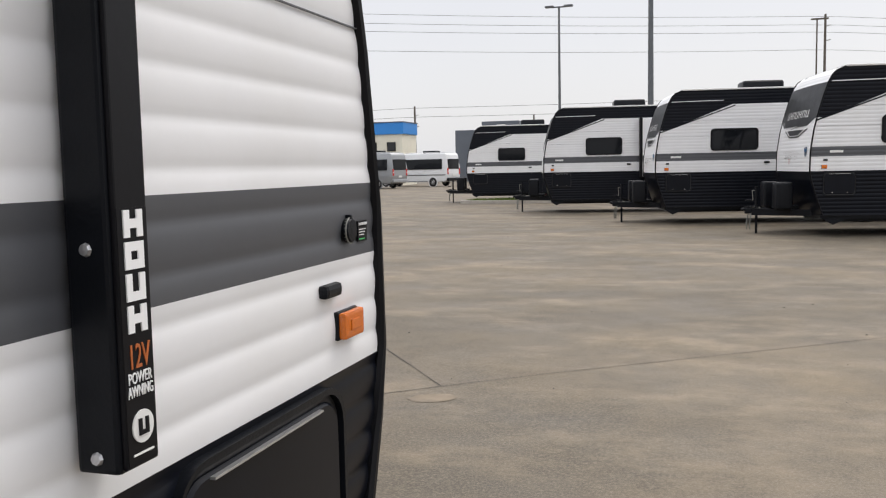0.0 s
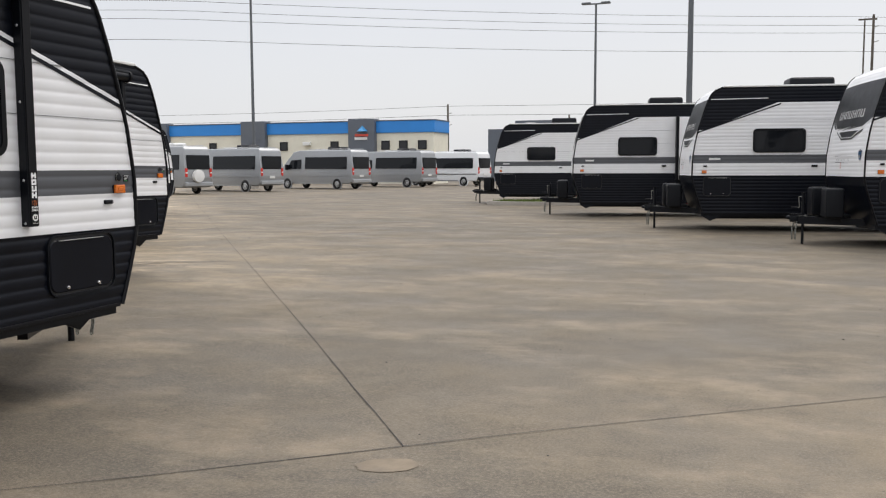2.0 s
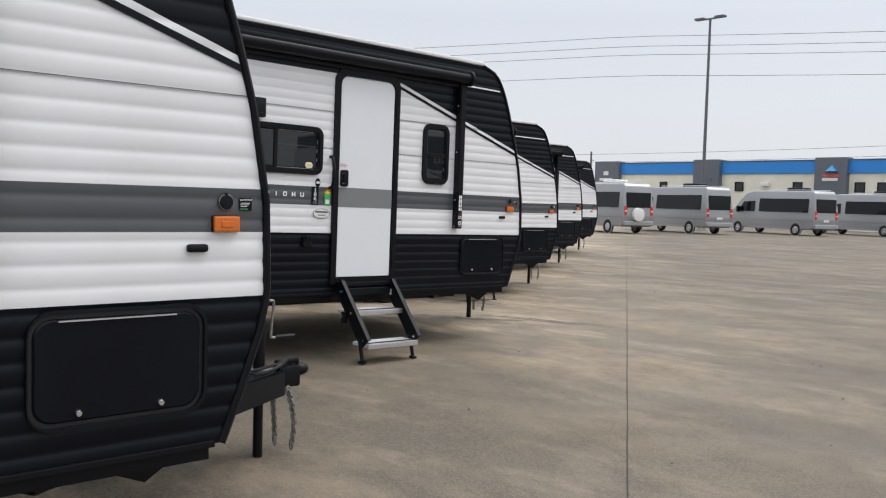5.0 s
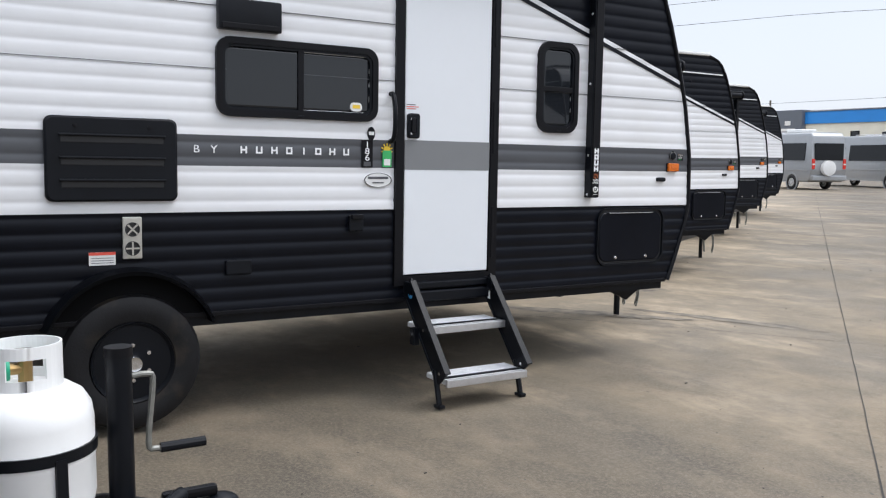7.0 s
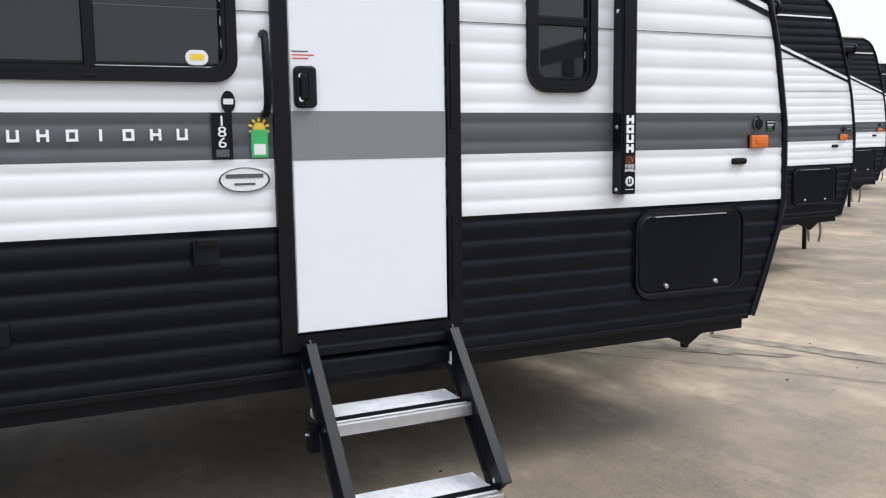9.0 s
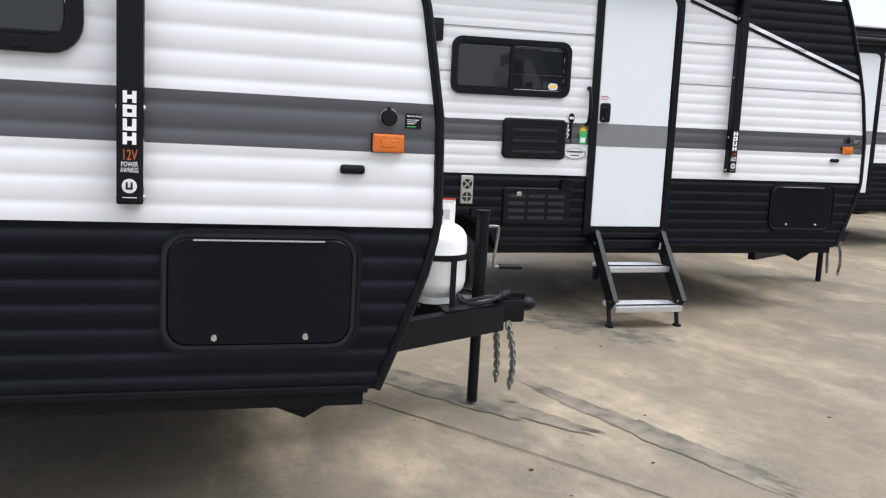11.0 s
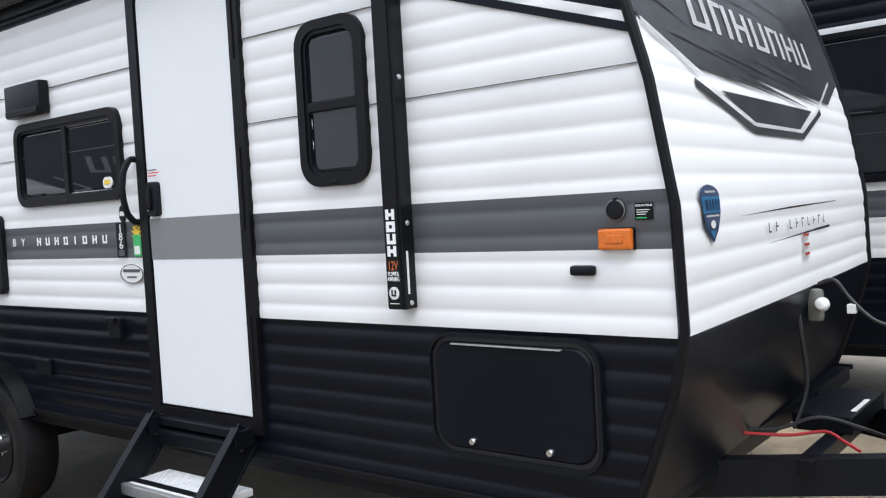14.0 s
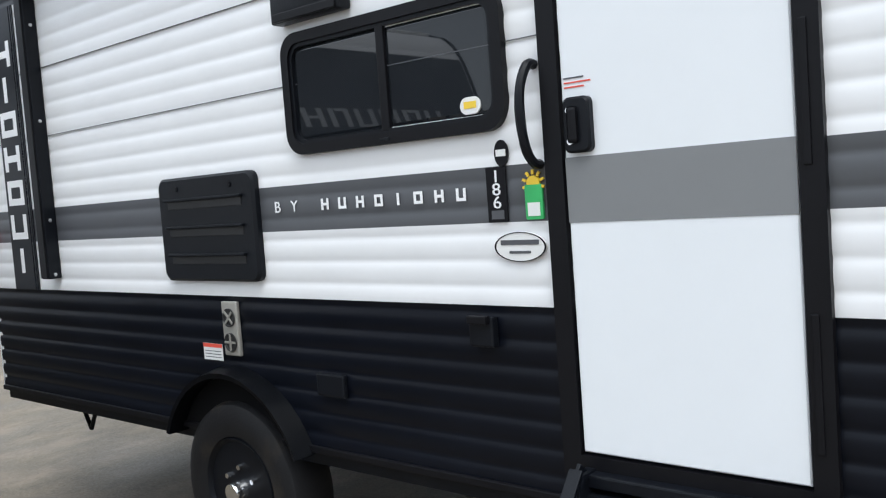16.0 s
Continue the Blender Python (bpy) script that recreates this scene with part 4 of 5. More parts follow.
    part("door_leaf", plate(bmesh.new(), rr_outline(1.523, 2.094, 0.718 * zs, 1.059 * zs, 0.062), -0.01 * s, 0.012 * s, 0.006), BLACK, hatch, smooth=True)
    part("gasket", rim(bmesh.new(), rr_outline(1.508, 2.109, 0.703 * zs, 1.074 * zs, 0.074), rr_outline(1.523, 2.094, 0.718 * zs, 1.059 * zs, 0.062), *sx(-0.01, 0.002)), CABLE, hatch)
    part("hinge_strip", boxed(*sx(0.012, 0.022), 1.60, 2.00, 1.050 * zs, 1.0545 * zs), ALU, hatch)
    for yy in (1.665, 1.947):
        part("lock", lathe(bmesh.new(), [(0.013, 0.0), (0.013, 0.012 * s), (0.009, 0.018 * s), (0.0001, 0.018 * s)], (0.008 * s, yy, 0.745 * zs), "x", 14), CHROME, hatch, smooth=True)
    if not road:
        pt = part("solar_port", lathe(bmesh.new(), [(0.027, 0.0), (0.029, 0.009), (0.024, 0.015), (0.0001, 0.016)], (0.0, 2.19, port), "x", 20), PLASTIC, T, "round black power port", smooth=True)
        part("port_ring", lathe(bmesh.new(), [(0.027, 0.002), (0.0295, 0.011), (0.0275, 0.012)], (0.0, 2.19, port), "x", 24, False), GALV, pt)
        part("port_clip", boxed(0.0, 0.014, 2.184, 2.196, port + 0.022, port + 0.034, 0.003), PLASTIC, pt)
        lb = part("port_label", boxed(0.001, 0.004, 2.245, 2.297, port - 0.03, port + 0.016), TRIM, T, "small black label with white and green print")
        writing("label_heading", "SOLAR PLUS", 0.0088, LETTER, lb, 2.248, port + 0.006, 0.0045)
        for i in range(3):
            part("label_bar", boxed(0.004, 0.005, 2.251, 2.289 - 0.006 * i, port - 0.004 - 0.006 * i, port - 0.002 - 0.006 * i), LABELWHITE, lb)
        part("label_mark", boxed(0.004, 0.005, 2.249, 2.28, port - 0.026, port - 0.023), GREEN, lb)
        # entry door
        d0, d1 = door, door + 0.60
        fr = part("door_frame", rim(bmesh.new(), door_outline(d0 - 0.062, d1 + 0.062, 0.645, 2.545, 0.11), door_outline(d0 - 0.006, d1 + 0.006, 0.702, 2.488, 0.085), -0.02, 0.02), TRIM, T, "black aluminium door frame", smooth=True)
        leaf = part("entry_door", plate(bmesh.new(), door_outline(d0, d1, 0.71, 2.48, 0.075), -0.02, 0.012), DOORWHITE, fr, "smooth white entry door", smooth=True)
        part("door_stripe", boxed(0.011, 0.0135, d0, d1, st0 - 0.008, st1 + 0.005), DOORGREY, leaf, "grey band across the door")
        for zz in (0.95, 1.6, 2.25):
            part("hinge", boxed(0.018, 0.025, d1 + 0.018, d1 + 0.036, zz - 0.16, zz + 0.16, 0.003), TRIM, fr)
        la = part("door_latch", plate(bmesh.new(), rr_outline(d0 + 0.012, d0 + 0.092, 1.515, 1.66, 0.018), 0.01, 0.035, 0.006), PLASTIC, leaf, "black paddle latch", smooth=True)
        part("paddle", boxed(0.034, 0.046, d0 + 0.03, d0 + 0.06, 1.54, 1.635, 0.01), TRIM, la)
        for zz in (1.545, 1.625):
            part("keyhole", lathe(bmesh.new(), [(0.009, 0.0), (0.009, 0.004), (0.0001, 0.004)], (0.035, d0 + 0.033, zz), "x", 10), CHROME, la)
        for i in range(3):
            part("warning_print", boxed(0.012, 0.0135, d0 + 0.01, d0 + 0.07 + 0.02 * (i % 2), 1.685 + i * 0.012, 1.689 + i * 0.012), REDPAINT if i < 2 else STRIPE, leaf)
        part("grab_handle", tube(bmesh.new(), smooth_path([(0.0, d0 - 0.09, 1.765), (0.035, d0 - 0.09, 1.76), (0.065, d0 - 0.095, 1.70), (0.072, d0 - 0.095, 1.62), (0.06, d0 - 0.092, 1.54), (0.03, d0 - 0.09, 1.50), (0.0, d0 - 0.09, 1.495)]), 0.014, 8), PLASTIC, T, "black grab handle", smooth=True)
        if with_steps:
            steps(T, d0 + 0.022, d1 - 0.014, 0.66, 0.45, 0.0)
        if fwin:
            window(T, fwin[0], fwin[1], 1.58, 2.16, ("z", 1.86), 0.09)
        awning(T, rear_arm, arm).location.x = arm_out
        if has_banner is not None:
            banner(T, has_banner - 0.27, has_banner)
        window(T, *win, ("y", (win[0] + win[1]) / 2), 0.075)
        part("window_sticker", plate(bmesh.new(), rr_outline(win[1] - 0.17, win[1] - 0.095, win[2] + 0.055, win[2] + 0.105, 0.024), 0.0, 0.008, 0.001), LABELWHITE, T, "oval white window sticker")
        part("sticker_print", boxed(0.007, 0.0092, win[1] - 0.155, win[1] - 0.11, win[2] + 0.072, win[2] + 0.092), YELLOW, T)
        v0, v1, vz0, vz1 = vent
        ve = part("fridge_vent", plate(bmesh.new(), rr_outline(v0, v1, vz0, vz1, 0.035), 0.0, 0.03, 0.01), PLASTIC, T, "black plastic vent cover with three slots", smooth=True)
        for i in range(3):
            zz = vz1 - (vz1 - vz0) * (0.26 + 0.265 * i)
            part("slot", boxed(0.028, 0.0325, v0 + 0.07, v1 - 0.07, zz - 0.018, zz + 0.018, 0.002), CABLE, ve)
            part("slot_lip", boxed(0.03, 0.048, v0 + 0.06, v1 - 0.06, zz + 0.012, zz + 0.024, 0.005), PLASTIC, ve)
        for f in (0.22, 0.78):
            part("turn_lock", lathe(bmesh.new(), [(0.011, 0.0), (0.011, 0.006), (0.0001, 0.007)], (0.029, v0 + (v1 - v0) * f, vz1 - 0.045), "x", 12), TRIM, ve)
        fu = part("furnace_exhaust", boxed(0.0, 0.018, furn - 0.047, furn + 0.047, 0.872, 1.082, 0.006), STAMPED, T, "stamped steel furnace exhaust")
        for zz in (1.02, 0.925):
            hole = part("exhaust_hole", lathe(bmesh.new(), [(0.036, 0.0), (0.036, 0.006), (0.032, 0.006), (0.03, 0.001), (0.0001, 0.001)], (0.0185, furn, zz), "x", 18), CABLE, fu)
            for a in (45, -45) if zz > 1 else (0, 90):
                part("bar", boxed(0.0, 0.004, -0.034, 0.034, -0.004, 0.004), STAMPED, hole).matrix_local = Matrix.Translation((0.021, furn, zz)) @ Matrix.Rotation(radians(a), 4, "X")
        wa = part("warning_label", boxed(0.004, 0.006, furn - 0.205, furn - 0.08, 0.845, 0.91), LABELWHITE, T, "white label with red heading")
        part("label_heading", boxed(0.006, 0.007, furn - 0.205, furn - 0.08, 0.895, 0.91), REDPAINT, wa)
        for i in range(3):
            part("label_bar", boxed(0.006, 0.0068, furn - 0.195, furn - 0.09, 0.855 + i * 0.012, 0.858 + i * 0.012), STRIPE, wa)
        part("access_plate", boxed(0.0, 0.02, -1.07, -0.93, 0.765, 0.845, 0.008), PLASTIC, T)
        po = part("shower_port", boxed(0.0, 0.03, -0.36, -0.27, 0.98, 1.07, 0.008), PLASTIC, T)
        part("port_flap", boxed(0.028, 0.05, -0.35, -0.28, 1.05, 1.075, 0.004), TRIM, po)
        lo = part("range_vent", boxed(0.0, 0.055, louv[0], louv[1], 2.04, 2.20, 0.012), PLASTIC, T, "black range hood vent cover", smooth=True)
        part("vent_flap", boxed(0.05, 0.062, louv[0] + 0.015, louv[1] - 0.015, 2.045, 2.075, 0.004), TRIM, lo)
        # printed stripe
        sx0 = max(vent[1] + 0.1, -1.24)
        if vent[1] < -1.0:
            for i, st in enumerate((3, 2, 3, 0, 1, 0, 3, 2)):
                bm = bmesh.new()
                y = -0.985 + i * 0.085
                glyph(bm, y, y + 0.036, 1.408, 1.446, 0.004, st, 0.009)
                part("stripe_sign", bm, LETTER, T, "small white block sign")
            for i, ch in enumerate("BY"):
                writing("stripe_letter", ch, 0.056, LETTER, T, -1.235 + i * 0.09, 1.408, 0.005, wide=1.1)
        nb = part("model_plate", boxed(0.003, 0.006, d0 - 0.275, d0 - 0.205, st0 + 0.002, st1 - 0.002), TRIM, T, "black upright model number plate")
        for i, ch in enumerate(number):
            writing("digit", ch, 0.05, LETTER, nb, d0 - 0.24, st1 - 0.045 - 0.037 * i, 0.0065, align="CENTER", wide=1.3)
        bd = part("bar_mark", boxed(0.006, 0.007, d0 - 0.262, d0 - 0.218, st0 + 0.01, st0 + 0.035), STRIPE, nb)
        sn = part("green_tag", plate(bmesh.new(), rr_outline(d0 - 0.142, d0 - 0.084, 1.345, 1.442, 0.006), 0.0, 0.009, 0.001), GREEN, T, "green energy tag with yellow sun")
        bm = lathe(bmesh.new(), [(0.021, 0.0), (0.021, 0.0088), (0.0001, 0.0088)], (0.0, d0 - 0.113, 1.445), "x", 18)
        part("sun_mark", bm, YELLOW, sn)
        for q in range(10):
            a = math.tau * q / 10
            part("sun_ray", boxed(0.003, 0.0085, -0.0035, 0.0035, 0.024, 0.037), YELLOW, sn).matrix_local = Matrix.Translation((0.0, d0 - 0.113, 1.445)) @ Matrix.Rotation(a, 4, "X")
        part("tag_panel", boxed(0.009, 0.0105, d0 - 0.133, d0 - 0.093, 1.355, 1.392), LABELWHITE, sn)
        ov = part("oval_sticker", lathe(bmesh.new(), [(0.068, 0.0), (0.068, 0.006), (0.0001, 0.006)], (0, 0, 0), "x", 32), LABELWHITE, T, "oval silver dealer sticker with black rim")
        ov.matrix_local = Matrix.Translation((0.002, d0 - 0.17, 1.27)) @ Matrix.Diagonal((1, 1.3, 0.62, 1))
        rm = part("sticker_rim", lathe(bmesh.new(), [(0.064, 0.006), (0.064, 0.0075), (0.068, 0.0075), (0.068, 0.006)], (0, 0, 0), "x", 32, False), TRIM, ov)
        part("sticker_bar", boxed(0.006, 0.008, -0.05, 0.05, 0.01, 0.032), STRIPE, ov)
        part("sticker_bar", boxed(0.006, 0.008, -0.028, 0.028, -0.03, -0.018), STRIPE, ov)
        ps = part("badge_sticker", lathe(bmesh.new(), [(0.028, 0.0), (0.028, 0.006), (0.0001, 0.006)], (0, 0, 0), "x", 24), TRIM, T, "oval black badge")
        ps.matrix_local = Matrix.Translation((0.002, d0 - 0.215, 1.535)) @ Matrix.Diagonal((1, 0.85, 1.35, 1))
        part("badge_bar", boxed(0.006, 0.0075, -0.02, 0.02, -0.006, 0.008), LABELWHITE, ps)
        fender(T, hub, 0.37, 0.425, 0.0)
        # Black sheet on the uncut wall stands for the shade inside the wheel arch.
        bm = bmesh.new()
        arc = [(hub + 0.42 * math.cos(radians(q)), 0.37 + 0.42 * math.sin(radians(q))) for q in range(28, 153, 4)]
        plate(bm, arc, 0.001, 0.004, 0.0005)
        part("well_shade", bm, WELLSHADE, T)
        wheel(T, 0.045, hub, 0.347, 0.347)
        wheel(T, far - 0.02, hub, 0.345, 0.335, -1.0)
        part("axle", rod(bmesh.new(), (far + 0.2, hub, 0.345), (-0.2, hub, 0.345), 0.035, 10), POWDER, T)
        for yy in (rear + 0.25,):
            part("stabiliser", boxed(-0.32, -0.25, yy - 0.35, yy + 0.05, 0.42, 0.48, 0.004), POWDER, T)
            part("stabiliser_leg", rod(rod(bmesh.new(), (-0.28, yy, 0.46), (-0.28, yy + 0.1, 0.30), 0.012, 8), (-0.28, yy + 0.2, 0.46), (-0.28, yy + 0.1, 0.30), 0.012, 8), POWDER, T)
        part("rear_lamp", boxed(0.0, 0.02, rear + 0.03, rear + 0.12, 1.33, 1.38, 0.006), RED, T)
        if back_win:
            window(T, *back_win, ("z", back_win[2] + 0.42), 0.09)
        if heater:
            he = part("heater_door", plate(bmesh.new(), rr_outline(-0.82, -0.28, 0.72, 1.0, 0.02), 0.0, 0.022, 0.006), PLASTIC, T, "black slotted water heater door")
            for r_ in range(4):
                for c_ in range(3):
                    part("slot", boxed(0.02, 0.0245, -0.78 + c_ * 0.16, -0.65 + c_ * 0.16, 0.76 + r_ * 0.055, 0.785 + r_ * 0.055), CABLE, he)
            part("heater_latch", boxed(0.02, 0.03, -0.72, -0.68, 0.94, 0.97, 0.003), CHROME, he)
    else:
        window(T, -0.08, 1.05, 1.54 * zs, 2.0 * zs, None, 0.09, s=-1.0, glass=VANGLASS)
        for yy in (-2.6, -3.6):
            wheel(T, 0.03 * s, yy, 0.36, 0.36, -1.0)
            fender(T, yy, 0.38, 0.42, 0.0, -1.0)
        if slide:
            sl = part("slide_out", boxed(*sx(0.0, 0.25), rear + 0.4, -0.65, 0.95 * zs, 2.46 * zs, 0.01), WHITE, T, "slide-out room with black trim")
            part("slide_trim", boxed(*sx(0.0, 0.262), -0.68, -0.60, 0.93 * zs, 2.5 * zs, 0.006), TRIM, sl)
            part("slide_window", boxed(*sx(0.24, 0.27), -2.9, -1.35, 1.5 * zs, 2.1 * zs, 0.03), VANGLASS, sl)
            part("slide_skirt", boxed(*sx(0.2, 0.255), rear + 0.41, -0.69, 0.96 * zs, wb), BLACK, sl)
            part("slide_stripe", boxed(*sx(0.24, 0.256), rear + 0.4, -0.69, st0, st1), STRIPE, sl)
        part("outlet_cover", boxed(*sx(0.0, 0.02), -0.35, -0.22, 1.26 * zs, 1.30 * zs, 0.005), PLASTIC, T)
        part("print_bar", boxed(*sx(0.002, 0.006), 1.75, 2.0, 1.40 * zs, 1.44 * zs), LABELWHITE, T)
        part("axle", rod(bmesh.new(), (far * 0.9, -3.1, 0.36), (far * 0.1, -3.1, 0.36), 0.035, 10), POWDER, T)
        for xx in (far * 0.3, far * 0.7):
            part("tank_cover", boxed(xx - 0.2, xx + 0.2, 2.52, 2.85, 0.53, 1.08, 0.06, 3), PLASTIC, T, "black plastic gas bottle cover", smooth=True)
    ac = part("air_conditioner", boxed(far * 0.5 - 0.36, far * 0.5 + 0.36, -0.9, 0.1, top + 0.03, top + (0.28 if road else 0.26), 0.09, 3), PLASTIC if road else LABELWHITE, T, "low rooftop air conditioner", smooth=True)
    part("roof_vent", boxed(far * 0.5 - 0.2, far * 0.5 + 0.2, -2.2, -1.75, top + 0.03, top + 0.13, 0.03), LABELWHITE, T, smooth=True)
    part("roof_vent", boxed(far * 0.5 - 0.2, far * 0.5 + 0.2, 0.75, 1.15, top + 0.03, top + 0.11, 0.03), LABELWHITE, T, smooth=True)
    tongue(T, far * 0.5).location = hitch
    part("front_gusset", plate(bmesh.new(), [(1.72, low - 0.05), (1.98, low - 0.16), (2.16, low - 0.05)], -0.20, -0.19, 0.001), POWDER, T, "black triangular frame gusset")
    if not road:
        # regulator and hose on the nose
        u = 0.53
        yy = front_y(1.06) - 0.05
        rg = part("gas_regulator", lathe(bmesh.new(), [(0.026, 0.0), (0.028, 0.012), (0.024, 0.021), (0.012, 0.028), (0.0001, 0.03)], (0, 0, 0), "z", 18), LABELWHITE, T, "grey gas regulator on the front panel", smooth=True)
        rg.matrix_local = Matrix.Translation((far * u + 0.03, yy + 0.05, 1.03)) @ Matrix.Rotation(radians(60), 4, "Y")
        part("regulator_body", boxed(far * u - 0.022, far * u + 0.026, yy - 0.01, yy + 0.045, 0.965, 1.09, 0.015), GALV, T, smooth=True)
        part("gas_hose", tube(bmesh.new(), smooth_path([(far * u, yy + 0.03, 1.11), (far * u + 0.01, yy + 0.09, 1.125), (far * u + 0.01, yy + 0.14, 1.06), (far * u + 0.01, yy + 0.22, 0.98), (far * 0.5 + hitch[0] + 0.02, yy + 0.30, 0.955), (far * 0.5 + hitch[0], 2.66, 0.975 + hitch[2])]), 0.008, 8), CABLE, T, "black gas hose", smooth=True)
        part("hose_tag", boxed(far * u - 0.005, far * u + 0.03, yy + 0.135, yy + 0.165, 1.0, 1.035, 0.003), LABELWHITE, T)
    T.matrix_world = m
    return T


def add_tank(m, y=2.80, x=-1.28, z=0.528, label="white gas cylinder strapped to a trailer drawbar"):
    gas_tank(m @ Matrix.Translation((x, y, z)), label, "gas cylinders")


A_POSE = pose(-0.77, -0.42, -0.03)
B_POSE = pose(-4.27, 4.34, -0.03)
C_POSE = pose(-7.79, 9.45, 0.04, -0.65, 0, 0.5)
D_POSE = pose(-11.33, 14.1, -0.04)
trailer("white travel trailer with black skirt, amber lamp below the stripe", A_POSE, amber=(2.17, 1.20), port=1.40, arm=1.347, arm_out=0.01, fwin=(0.82, 1.15), with_steps=False)
add_tank(A_POSE)
trailer("white travel trailer with banner beside its small window", B_POSE, door=-0.15, has_banner=0.83, fwin=(0.87, 1.22), arm=1.355, win=(-1.38, -0.46, 1.58, 1.98))
add_tank(B_POSE, 2.86, -1.26)
trailer("white and black travel trailer numbered 186 with steps down", C_POSE, hitch=(-0.10, -0.03, 0.03), win=(-1.115, -0.18, 1.60, 2.01), fwin=(0.965, 1.292), arm=1.42)
add_tank(C_POSE, 2.755, -1.38, 0.558)
trailer("white and black travel trailer numbered 177 with large rear window", D_POSE, rear=-4.6, has_banner=-1.70, rear_arm=-2.19, door=-0.09, win=(-1.27, -0.34, 1.68, 2.09), vent=(-0.85, -0.35, 1.22, 1.52), furn=-1.11, hub=-1.27, louv=(-1.66, -1.35), number="177", arm=1.08, fwin=None, back_win=(-3.35, -2.36, 1.55, 2.46), heater=True)
add_tank(D_POSE)
E_POSE, F_POSE = pose(-14.72, 18.85, 0), pose(-18.7, 24.4, 0)
trailer("white travel trailer further down the row", E_POSE, with_steps=False)
add_tank(E_POSE)
trailer("white travel trailer at the row's far end", F_POSE, with_steps=False)
add_tank(F_POSE)

# ---- opposite row ----
for (jx, jy), rear, hi, sl in (((0.78, 19.7), -5.2, 3.30, True), ((-2.4, 23.5), -5.0, 3.26, False), ((-6.2, 28.9), -5.6, 3.30, True), ((-11.0, 37.0), -4.8, 3.20, False)):
    m = pose(jx, jy, 0, 0, 0, 101) @ Matrix.Translation((-1.22, -3.08, 0))
    trailer("large white travel trailer with black roof corner, road side", m, rear=rear, top=hi, zs=hi / 2.80, road=True, slide=sl, amber=(2.1, 1.17), group="trailers across the aisle")


